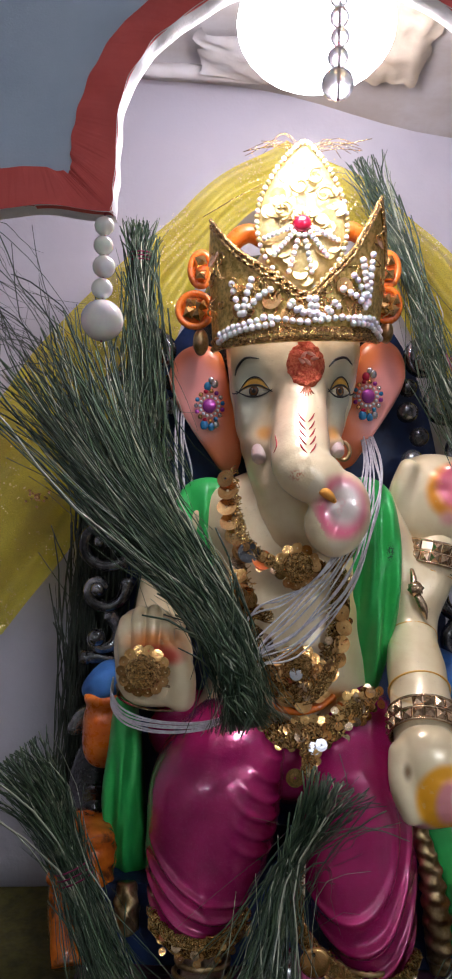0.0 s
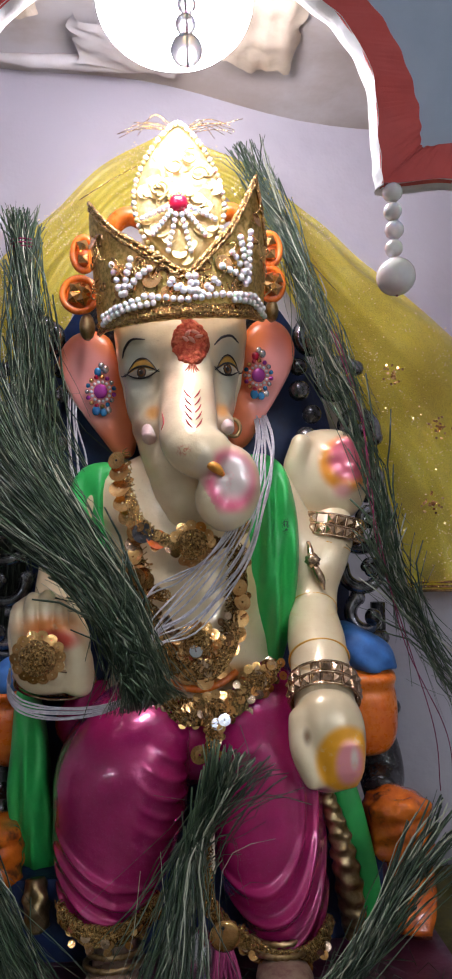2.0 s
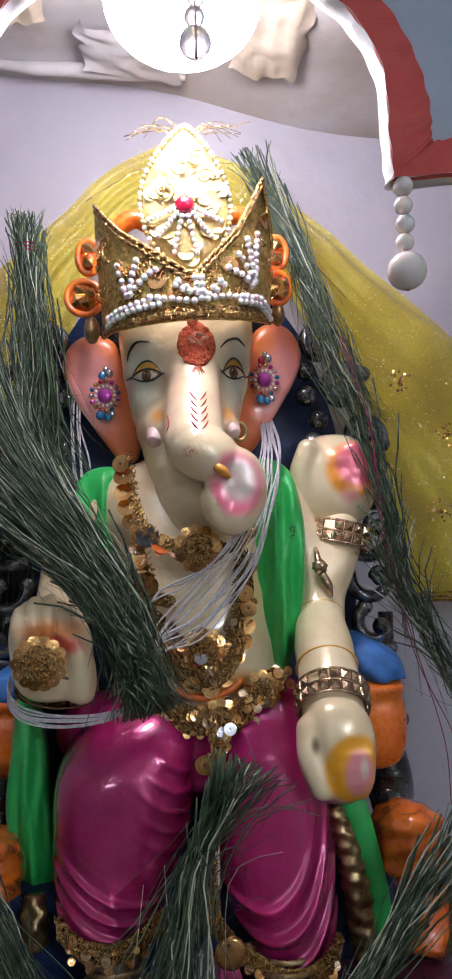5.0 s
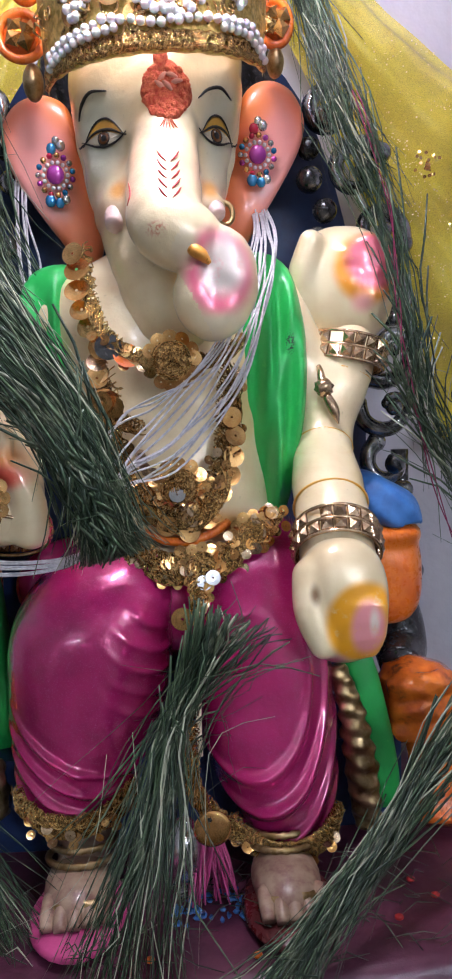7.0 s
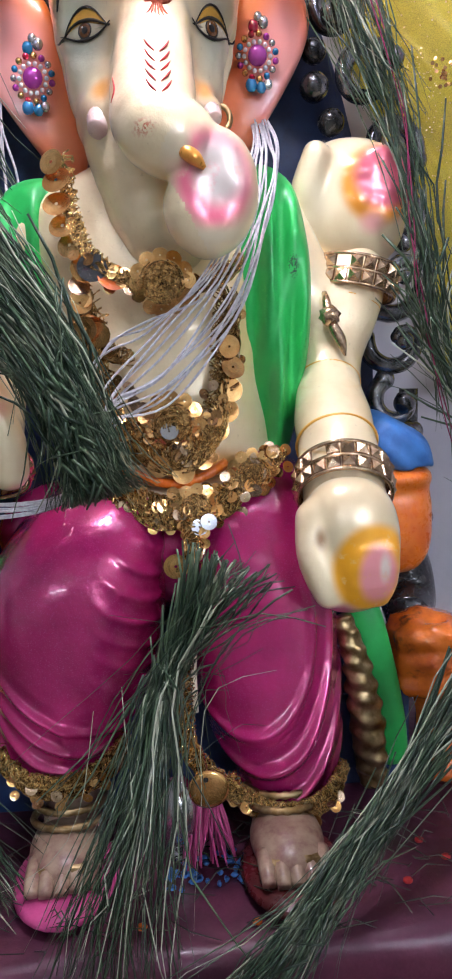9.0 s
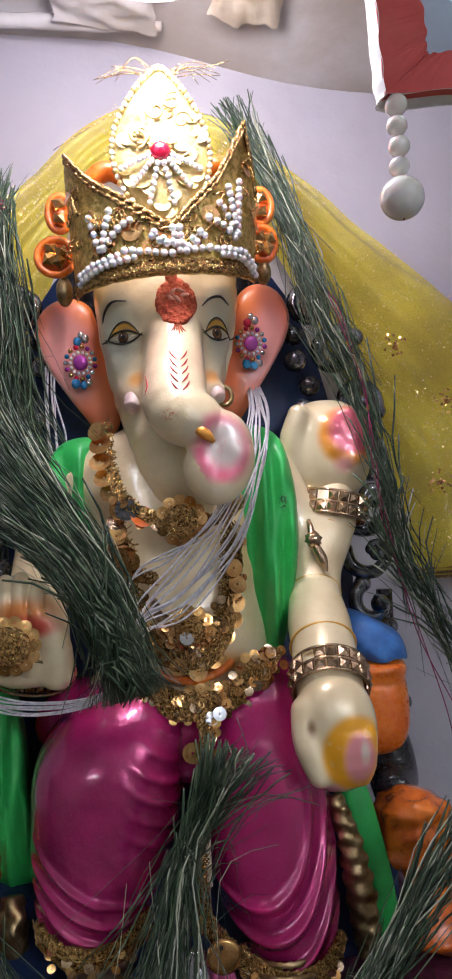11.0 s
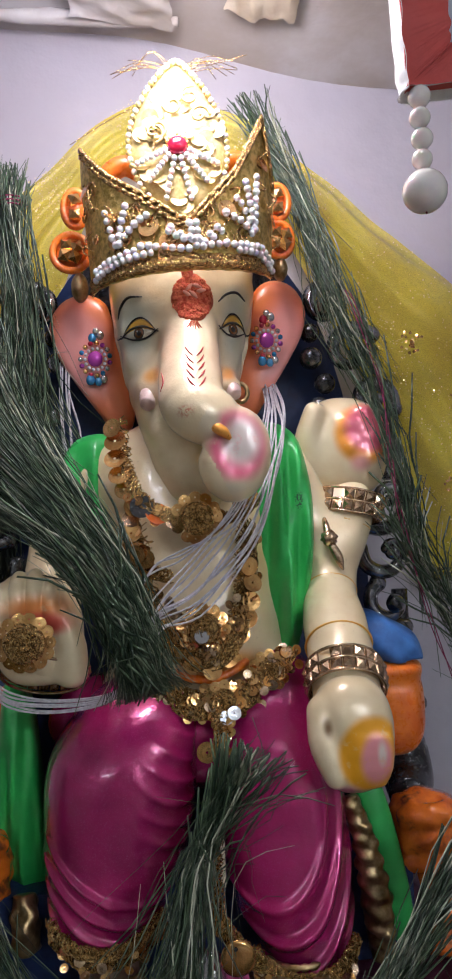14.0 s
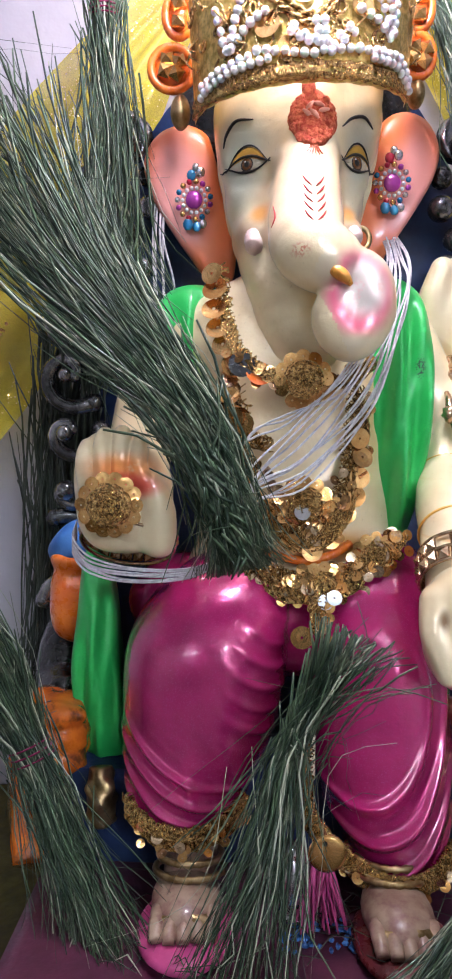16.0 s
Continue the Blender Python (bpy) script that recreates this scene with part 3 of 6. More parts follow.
# scraps of paper at the lamp
s = Shape()
s.tube([(-0.13, 0.705, 0.775), (-0.085, 0.70, 0.768), (-0.04, 0.697, 0.765), (0.01, 0.69, 0.757), (0.06, 0.68, 0.750)], [0.004, 0.006, 0.0068, 0.0055, 0.004], PAPER, 12, 40, bump=lambda u, a: 1 + 0.25 * noise.noise(Vector((u * 9, math.cos(a), math.sin(a)))))
solid("paper_roll", s, "rolled white paper edge under the niche ceiling", "paper")
for cx, cy, w, d, seed in ((0.128, 0.600, 0.030, 0.055, 2), (-0.088, 0.585, 0.026, 0.050, 6), (0.010, 0.655, 0.045, 0.030, 9)):
    g = []
    for i in range(15):
        row = []
        for j in range(15):
            u, v = j / 7 - 1, i / 7 - 1
            e = 0.25 * noise.noise(Vector((u * 2.2, v * 2.2, seed)))
            x, y = cx + w * u * (1 + e), cy + d * v * (1 - e)
            row.append((x, y, 0.766 - 0.143 * x - 0.014 + 0.006 * noise.noise(Vector((u * 2.5, v * 2.5, seed + 4))) + 0.003 * abs(u) ** 3))
        g.append(row)
    s = Shape().sheet(g, TAN if seed < 9 else PAPER)
    s.sheet([[(q[0], q[1], q[2] + 0.0012) for q in row] for row in g], TAN if seed < 9 else PAPER)
    solid("paper_scrap", s, "crumpled torn tan paper stuck under the niche ceiling" if seed < 9 else "crumpled torn white paper stuck under the niche ceiling", "paper", "paper scraps")
# bulb
lamp = thing("light_bulb", "bright white glowing bulb hanging under the shrine ceiling", "lamp")
LX, LY, LZ = 0.049, 0.465, 0.662
# globe drawn larger than the bulb, so its shape takes in the glare
s = Shape().ball((LX, LY, LZ), (0.050, 0.042, 0.038), BULB, 32, 18)
part("globe", s, lamp, "glowing white globe")
s = Shape().tube([(LX, LY, LZ + 0.033), (LX, LY, LZ + 0.055), (LX, LY, LZ + 0.075)], [0.026, 0.018, 0.015], WHITEEDGE, 20, 8)
part("socket", s, lamp, "white plastic socket")
s = Shape().tube([(LX, LY, LZ + 0.075), (LX, LY, LZ + 0.11)], 0.003, WHITEEDGE, 8)
part("cord", s, lamp)

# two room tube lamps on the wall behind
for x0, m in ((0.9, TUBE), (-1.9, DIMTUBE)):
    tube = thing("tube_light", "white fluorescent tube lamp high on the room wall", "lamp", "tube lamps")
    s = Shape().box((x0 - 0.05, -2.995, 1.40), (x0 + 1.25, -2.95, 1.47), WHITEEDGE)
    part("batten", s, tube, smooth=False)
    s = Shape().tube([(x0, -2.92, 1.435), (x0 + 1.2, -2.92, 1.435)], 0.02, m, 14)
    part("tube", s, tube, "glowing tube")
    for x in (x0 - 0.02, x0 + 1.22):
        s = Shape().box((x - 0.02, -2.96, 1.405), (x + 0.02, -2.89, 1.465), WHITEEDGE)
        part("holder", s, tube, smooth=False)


# bead strings on the arch
def bead_string(x, z, y, sizes, label, m=None):
    t = thing("bead_string", label, "bead string", "bead strings on the arch")
    zz = z
    for i, r in enumerate(sizes):
        zz -= r
        s = Shape().ball((x + jit(0.0006), y, zz), (r, r, r * 0.97), m or PEARL, 24, 14)
        part("large_pearl" if r > 0.008 else "bead", s, t)
        zz -= r * 0.98
    s = Shape().tube([(x, y, z + 0.007), (x, y, z), (x, y - 0.0003, zz - 0.0005)], 0.0005, YARN, 6)
    part("thread", s, t, "dark red thread")
    return t


bead_string(-0.0668, 0.5075, 0.386, (0.0052, 0.0052, 0.0060, 0.0056, 0.0111), "hanging string of small cream pearl beads with one large pearl")
bead_string(0.1603, 0.5105, 0.386, (0.0054, 0.0050, 0.0052, 0.0049, 0.0105), "hanging string of small cream pearl beads with one large pearl")
bead_string(0.0515, 0.634, 0.376, (0.0052, 0.0050, 0.0052, 0.0050, 0.0055, 0.0084), "hanging string of translucent pearl beads in front of the bulb", CLEARPEARL)

# ---- the idol: one sculpted and painted mesh ----
HEAD = [(0.372, 0.050, 0.022, 0.602, 0.020), (0.392, 0.050, 0.034, 0.602, 0.029), (0.418, 0.050, 0.0425, 0.604, 0.035), (0.448, 0.0505, 0.0495, 0.606, 0.038),
        (0.478, 0.0515, 0.0535, 0.608, 0.042), (0.508, 0.052, 0.053, 0.610, 0.041), (0.54, 0.052, 0.046, 0.614, 0.034), (0.566, 0.052, 0.028, 0.616, 0.02)]
TRUNK = [(0.0535, 0.590, 0.520, 0.012), (0.0545, 0.580, 0.492, 0.0175), (0.0548, 0.569, 0.462, 0.0180), (0.0545, 0.561, 0.434, 0.0192), (0.0535, 0.550, 0.412, 0.0205),
         (0.0530, 0.539, 0.3950, 0.0212), (0.0550, 0.5310, 0.3840, 0.0205), (0.0640, 0.5290, 0.3785, 0.0180)]
COIL = [(0.0640, 0.5290, 0.3785, 0.0180), (0.0740, 0.5300, 0.3740, 0.0145), (0.0850, 0.5300, 0.3690, 0.0135), (0.0895, 0.5295, 0.3560, 0.0130), (0.0850, 0.5290, 0.3410, 0.0130),
        (0.0745, 0.5285, 0.3365, 0.0130), (0.0680, 0.5275, 0.3450, 0.0125), (0.0690, 0.5265, 0.3560, 0.0108)]
LIP = [(0.047, 0.589, 0.402, 0.031), (0.049, 0.583, 0.378, 0.030), (0.054, 0.580, 0.355, 0.0275), (0.058, 0.580, 0.339, 0.022), (0.060, 0.587, 0.328, 0.010)]


def head_field(x, y, z):
    f = slices(x, y, z, HEAD, 2.5)
    front = y < 0.60
    for ex in (0.019, 0.087):
        f = f + 0.0035 * dent(x, z, ex, 0.446, 0.015, 0.022) * front
    f = blend(f, chain(x, y, z, [(0.036, 0.582, 0.412, 0.010), (0.029, 0.572, 0.404, 0.0095)], 3), 0.014)
    f = blend(f, chain(x, y, z, [(0.072, 0.582, 0.414, 0.009), (0.080, 0.574, 0.406, 0.0085)], 3), 0.014)
    f = blend(f, chain(x, y, z, LIP, 12), 0.012)
    t = blend(chain(x, y, z, TRUNK, 20), chain(x, y, z, COIL, 22), 0.004)
    t = blend(t, lump(x, y, z, (0.0790, 0.5290, 0.3545), (0.0135, 0.0120, 0.0185)), 0.006)
    f = blend(f, t, 0.013)
    return f + 0.0006 * np.sin(x * 160 + 3 * np.sin(z * 70)) * np.sin(z * 130 + y * 90)


hv, hf, field, axes = sculpt((-0.012, 0.485, 0.312), (0.116, 0.665, 0.575), 0.0014, head_field)
solid_at = field < 0
first = np.argmax(solid_at, axis=1)
gi, gk = np.indices(first.shape)
f1, f0 = field[gi, first, gk], field[gi, np.maximum(first - 1, 0), gk]
FRONT = np.where(solid_at.any(axis=1), axes[1][first] - 0.0014 * f1 / np.where(f1 - f0 == 0, -1, f1 - f0), 0.60)


def face_y(x, z):
    """Depth of the face's front at x, z."""
    u, w = (x + 0.012) / 0.0014, (z - 0.312) / 0.0014
    i, k = max(0, min(FRONT.shape[0] - 2, int(u))), max(0, min(FRONT.shape[1] - 2, int(w)))
    a, b = u - i, w - k
    return float((FRONT[i, k] * (1 - a) + FRONT[i + 1, k] * a) * (1 - b) + (FRONT[i, k + 1] * (1 - a) + FRONT[i + 1, k + 1] * a) * b)


idol = Shape()
mid = hv[hf].mean(axis=1)
curl = (((mid[:, 0] - 0.079) / 0.0265) ** 2 + ((mid[:, 2] - 0.3545) / 0.0345) ** 2 < 1) & (mid[:, 1] < 0.538) & (mid[:, 0] + 0.5 * (mid[:, 2] - 0.36) > 0.0585)
idol.add(hv, hf[~curl], CREAM)
idol.add(hv, hf[curl], CURL)
TORSO = [(0.165, 0.055, 0.080, 0.625, 0.06), (0.195, 0.056, 0.074, 0.622, 0.066), (0.235, 0.057, 0.062, 0.618, 0.064), (0.275, 0.055, 0.060, 0.615, 0.052), (0.31, 0.052, 0.068, 0.612, 0.045),
         (0.345, 0.048, 0.076, 0.612, 0.040), (0.368, 0.048, 0.066, 0.612, 0.036), (0.385, 0.05, 0.035, 0.610, 0.03)]


def body_field(x, y, z):
    f = slices(x, y, z, TORSO, 2.2)
    f = f + 0.0025 * dent(x, z, 0.055, 0.292, 0.05, 0.010)
    for rows in ([(0.120, 0.615, 0.35, 0.024), (0.138, 0.612, 0.315, 0.021), (0.148, 0.605, 0.285, 0.0195), (0.150, 0.600, 0.262, 0.019)],
                 [(0.148, 0.600, 0.266, 0.0175), (0.148, 0.585, 0.254, 0.0195), (0.145, 0.555, 0.234, 0.0215), (0.1425, 0.530, 0.215, 0.0215), (0.141, 0.515, 0.200, 0.021)],
                 [(0.148, 0.602, 0.268, 0.017), (0.160, 0.606, 0.290, 0.0195), (0.170, 0.613, 0.314, 0.0195), (0.173, 0.624, 0.338, 0.0165)],
                 [(-0.045, 0.537, 0.236, 0.021), (-0.048, 0.565, 0.232, 0.021), (-0.052, 0.60, 0.250, 0.021), (-0.045, 0.615, 0.30, 0.022), (-0.025, 0.615, 0.345, 0.024)]):
        f = blend(f, chain(x, y, z, rows, 12), 0.010)
    return f + 0.0005 * np.sin(x * 150 + 2 * np.sin(z * 60)) * np.sin(z * 120 + y * 80)


bv, bf, _, _ = sculpt((-0.085, 0.485, 0.150), (0.205, 0.690, 0.400), 0.0021, body_field)
idol.add(bv, bf, CREAM)
# small knob of gold on the curl
idol.tube([(0.0640, 0.5160, 0.3705), (0.0675, 0.5140, 0.3690), (0.0715, 0.5135, 0.3660), (0.0755, 0.5140, 0.3620)], [0.0022, 0.0036, 0.0034, 0.0012], ORANGEGOLD, 12, 16)
# tusks
idol.tube([(0.031, 0.578, 0.404), (0.0265, 0.568, 0.400), (0.0235, 0.561, 0.393)], [0.0085, 0.0085, 0.0052], TUSK, 16, 14)
idol.tube([(0.079, 0.578, 0.406), (0.083, 0.570, 0.403), (0.085, 0.565, 0.399)], [0.007, 0.0065, 0.004], TUSK, 16, 14)
idol.tube([(0.089 + 0.005 * math.cos(a), 0.573 + 0.002 * math.sin(a), 0.402 + 0.007 * math.sin(a)) for a in np.linspace(0, 2 * math.pi, 10, endpoint=False)], 0.0016, GOLDPAINT, 8, 24, True)
# ears
earl = [(-0.003, 0.474), (-0.009, 0.488), (-0.024, 0.494), (-0.041, 0.488), (-0.051, 0.471), (-0.047, 0.449), (-0.033, 0.425), (-0.018, 0.404), (-0.004, 0.387), (0.010, 0.390), (0.012, 0.420), (0.003, 0.450)]
earr = [(0.103, 0.478), (0.112, 0.497), (0.127, 0.503), (0.142, 0.496), (0.150, 0.478), (0.146, 0.458), (0.132, 0.433), (0.118, 0.412), (0.106, 0.394), (0.092, 0.394), (0.090, 0.425), (0.098, 0.455)]
for o in (earl, earr):
    cx = sum(p[0] for p in o) / len(o)
    cz = sum(p[1] for p in o) / len(o)
    idol.pillow(o, 0.634, 0.007, EAR, 0.008, 60, 9, lambda x, z: -0.004 * math.exp(-((x - cx) / 0.022) ** 2 - ((z - cz) / 0.03) ** 2))


def patch(outline, off, m, n=28, rows=5):
    """A thin raised patch of paint that follows the face."""
    o = spline(outline, n, True)
    c = o.mean(axis=0)
    rings = []
    for i in range(rows):
        rings.append([(q[0], face_y(q[0], q[1]) - off * (1 if i else 0.2), q[1]) for q in (c + (o - c) * (1 - i / rows))])
    idol.rings(rings, m)


def stroke(pts, r, m, off=0.0004, n=16, taper=True):
    p = spline(pts, n)
    rad = [r * (0.35 + 0.65 * math.sin(math.pi * i / (n - 1))) if taper else r for i in range(n)]
    idol.tube([(x, face_y(x, z) - off, z) for x, z in p], rad, m, 6)


for ex, ez, w, hand, lean in ((0.0195, 0.4465, 0.0122, -1, -0.02), (0.0868, 0.4485, 0.0100, 1, 0.10)):
    def place(u, v):
        return (ex + u * w, ez + v * 0.001 + u * w * lean)
    up = [place(u, 10.8 * (1 - u * u)) for u in (-1, -0.6, -0.2, 0.2, 0.6, 1)]
    patch(up + [place(u, 3.8 * (1 - u * u)) for u in (0.6, 0.2, -0.2, -0.6)], 0.0013, OCHRE)
    patch([place(u, 4.8 * (1 - u * u)) for u in (-1, -0.5, 0, 0.5, 1)] + [place(u, -3.6 * (1 - u * u)) for u in (0.5, 0, -0.5)], 0.0010, EYEWHITE)
    for r, m, o in ((0.0052, INK, 0.0014), (0.0046, IRIS, 0.0016), (0.0024, INK, 0.0020)):
        patch([(ex - 0.0003 + r * 0.92 * math.cos(a), ez + 0.0005 + r * math.sin(a)) for a in np.linspace(0, 2 * math.pi, 10, endpoint=False)], o, m, 20, 3)
    # highlight on the iris, set down as a tiny white patch
    patch([(ex - 0.0015 + 0.0007 * math.cos(a), ez + 0.0020 + 0.0007 * math.sin(a)) for a in np.linspace(0, 2 * math.pi, 6, endpoint=False)], 0.0023, WHITEEDGE, 8, 2)
    stroke([place(u, 11.2 * (1 - u * u)) for u in (-1.05, -0.5, 0, 0.5, 1.05)], 0.0006, INK, 0.001)
    stroke([place(u, 5.0 * (1 - u * u)) for u in (-1.1, -0.5, 0, 0.5, 1.1)], 0.0010, INK, 0.0012)
    stroke([place(u, -4.0 * (1 - u * u)) for u in (-1.15, -0.5, 0, 0.5, 1.1)], 0.0008, INK, 0.0012)
    stroke([place(hand * 1.0, 0), place(hand * 1.25, -0.2), place(hand * 1.4, 1.2)], 0.0006, INK, 0.001)
stroke([(0.0045, 0.4600), (0.0065, 0.4665), (0.0125, 0.4722), (0.0225, 0.4712)], 0.0011, INK)
stroke([(0.0755, 0.4650), (0.0815, 0.4718), (0.0895, 0.4742), (0.0960, 0.4700)], 0.0011, INK)
# forehead mark of red powder, and painted strokes down the trunk
patch([(0.0570 + 0.0138 * (1 + 0.07 * math.sin(4 * a + 1.6)) * math.cos(a), 0.4640 + 0.0180 * (1 + 0.05 * math.sin(5 * a + 1)) * math.sin(a)) for a in np.linspace(0, 6.283, 18, endpoint=False)], 0.0014, RED, 50, 6)
for k in range(120):
    a, q = rnd.uniform(0, 6.28), 0.93 * math.sqrt(rnd.random())
    x, z = 0.0570 + 0.0135 * q * math.cos(a), 0.4640 + 0.0175 * q * math.sin(a)
    r = rnd.uniform(0.0012, 0.0032)
    idol.ball((x, face_y(x, z) - 0.0006, z), (r, 0.0014 + jit(0.0007), r * 0.9), RED, 8, 5, lambda q: 1 + 0.25 * noise.noise(Vector(q) * 3 + Vector((x * 300, 0, 0))))
# grains of rice stuck in the powder
for x, z, a in ((0.0545, 0.4705, 0.9), (0.0600, 0.4720, -0.3), (0.0625, 0.4685, 0.2), (0.0575, 0.4655, -0.8), (0.0535, 0.4655, 2.4)):
    y = face_y(x, z) - 0.0028
    idol.tube([(x - 0.0036 * math.cos(a), y + 0.0008, z - 0.0036 * math.sin(a)), (x, y, z), (x + 0.0036 * math.cos(a), y + 0.0008, z + 0.0036 * math.sin(a))], [0.0006, 0.0015, 0.0006], RICE, 8, 8)
for k in range(6):
    stroke([(0.0570 + 0.0006 * (k - 2.5), 0.4475), (0.0570 + 0.0014 * (k - 2.5), 0.4430), (0.0570 + 0.0021 * (k - 2.5), 0.4385 + 0.0010 * abs(k - 2.5))], 0.0005, RED)
stroke([(0.0545, 0.474), (0.0543, 0.484), (0.0540, 0.494)], 0.0042, RED, 0.0002)
for k in range(5):
    z = 0.4200 - 0.0058 * k
    for sgn in (-1, 1):
        stroke([(0.0560 + sgn * 0.0060, z + 0.0060), (0.0560 + sgn * 0.0040, z + 0.0022), (0.0560 + sgn * 0.0012, z - 0.0010)], 0.0006, REDLINE, 0.0005)
stroke([(0.034, 0.410), (0.0350, 0.402), (0.033, 0.396)], 0.0006, REDLINE)


# painted rings on the arms
for c, ax, r in (((0.1482, 0.589, 0.2560), (0.05, 0.80, 0.60), 0.0200), ((0.1440, 0.545, 0.2265), (0.08, 0.80, 0.60), 0.0219), ((0.1665, 0.611, 0.3060), (0.3, 0.2, 1), 0.0200)):
    ax = Vector(ax).normalized()
    u = ax.cross(Vector((1, 0, 0))).normalized()
    v = ax.cross(u)
    idol.tube([Vector(c) + (u * math.cos(a) + v * math.sin(a)) * r for a in np.linspace(0, 6.283, 20, endpoint=False)], 0.0008, ARMLINE, 6, 40, True)


# fist that lies on the thigh, with finger ridges
def fist_field(x, y, z):
    f = lump(x, y, z, (0.1400, 0.5035, 0.181), (0.0250, 0.0215, 0.0345), 2.3)
    f = f + 0.0022 * dent(x, z, 0.1245, 0.182, 0.0060, 0.014)
    f = blend(f, chain(x, y, z, [(0.1200, 0.500, 0.196, 0.0070), (0.1195, 0.493, 0.178, 0.0072), (0.1260, 0.489, 0.160, 0.0062)], 8), 0.006)
    for k in range(4):
        q = 0.1392 + 0.0054 * k
        f = blend(f, chain(x, y, z, [(q, 0.494, 0.190, 0.0042), (q + 0.0005, 0.4872, 0.181, 0.0048), (q - 0.0005, 0.4872, 0.166, 0.0048), (q - 0.002, 0.492, 0.156, 0.0035)], 7), 0.0038)
    return f


fv, ff, _, _ = sculpt((0.106, 0.470, 0.136), (0.174, 0.532, 0.222), 0.0011, fist_field)
idol.add(fv, ff, FISTPAINT)


# blessing palm held up beside the shoulder, its middle cupped between petal-like fingers
def palm_field(x, y, z):
    f = lump(x, y, z, (0.1720, 0.624, 0.3655), (0.0345, 0.024, 0.0395), 2.4)
    f = f + 0.0060 * dent(x, z, 0.186, 0.374, 0.009, 0.008) * (y < 0.62)
    for k in range(6):
        a = 0.55 + k * 1.047
        c = (0.186 + 0.0150 * math.cos(a), 0.374 + 0.0160 * math.sin(a))
        f = blend(f, chain(x, y, z, [(0.186 + 0.006 * math.cos(a), 0.605, 0.374 + 0.006 * math.sin(a), 0.0035), (c[0], 0.6065 + 0.5 * max(0, c[0] - 0.19), c[1], 0.0068)], 4), 0.007)
    f = blend(f, chain(x, y, z, [(0.142, 0.615, 0.350, 0.010), (0.1415, 0.609, 0.372, 0.009), (0.147, 0.606, 0.392, 0.0075)], 6), 0.007)
    return f


pv, pf, _, _ = sculpt((0.126, 0.585, 0.322), (0.220, 0.660, 0.416), 0.0014, palm_field)
idol.add(pv, pf, PALMPAINT)


# raised palm on the other side: four fingers grown together, a soft thumb
def hand_field(x, y, z):
    f = lump(x, y, z, (-0.0480, 0.5330, 0.2450), (0.0275, 0.0150, 0.0310), 2.6)
    f = blend(f, lump(x, y, z, (-0.0535, 0.5330, 0.2640), (0.0205, 0.0110, 0.0200), 2.4), 0.006)
    for q, top in ((-0.0680, 0.2745), (-0.0583, 0.2810), (-0.0485, 0.2822), (-0.0388, 0.2770)):
        f = blend(f, chain(x, y, z, [(q, 0.5225, 0.250, 0.0042), (q, 0.5190, 0.263, 0.0053), (q, 0.5225, top - 0.004, 0.0054), (q, 0.5275, top, 0.0048)], 8), 0.0010)
    f = blend(f, chain(x, y, z, [(-0.0275, 0.527, 0.222, 0.0095), (-0.0270, 0.5215, 0.240, 0.0085), (-0.0320, 0.519, 0.2555, 0.0060)], 8), 0.005)
    return f


gv, gf, _, _ = sculpt((-0.084, 0.500, 0.206), (-0.012, 0.556, 0.294), 0.0011, hand_field)
idol.add(gv, gf, HANDPAINT)


# draped legs
def leg(rows, folds, n=180, m=190):
    rr = spline(rows, m)
    rings = []
    for z, xc, hw, yc, d in rr:
        ring = []
        for a in np.linspace(0, 2 * math.pi, n, endpoint=False):
            cx, cy = math.cos(a), math.sin(a)
            x = xc + hw * math.copysign(abs(cx) ** 0.9, cx)
            h = folds((x - xc) / hw, z) if cy < 0.2 else 0
            y = yc + (d + h) * math.copysign(abs(cy) ** 0.9, cy)
            ring.append((x + 0.25 * h * cx, y, z))
        rings.append(ring)
    idol.rings(rings, DHOTI)


def ridge(t, sharp=2.2):
    return (0.5 + 0.5 * math.sin(t)) ** sharp


def ease(v, lo, hi):
    t = max(0.0, min(1.0, (v - lo) / (hi - lo)))
    return t * t * (3 - 2 * t)


def folds_left(u, z):
    w = 0.5 * noise.noise(Vector((u * 1.3, z * 16, 3)))
    r = math.hypot((u - 0.6) / 2.2, (z - 0.17) / 0.105)
    low = 0.0042 * ridge(r * 62 + w * 1.6, 2.6) * ease(r, 0.72, 0.86) * ease(0.13 - z, 0.0, 0.03) * (0.55 + 0.45 * ease(-u, -0.5, 0.4))
    side = 0.0026 * ridge((z - 0.030 * (1 - u) ** 1.5 + 0.007 * w) * 470 + 1, 2.2) * ease(u + 0.3 * w, 0.15, 0.7) * ease(z, 0.09, 0.12) * ease(0.20 - z, 0.0, 0.03)
    sweep = 0.0034 * ridge(u * 9 + (z - 0.12) * 130 + w * 2, 2.2) * ease(u, -0.25, 0.1) * ease(0.12 - z, 0, 0.02) * ease(z, 0.068, 0.085)
    return low + side + sweep


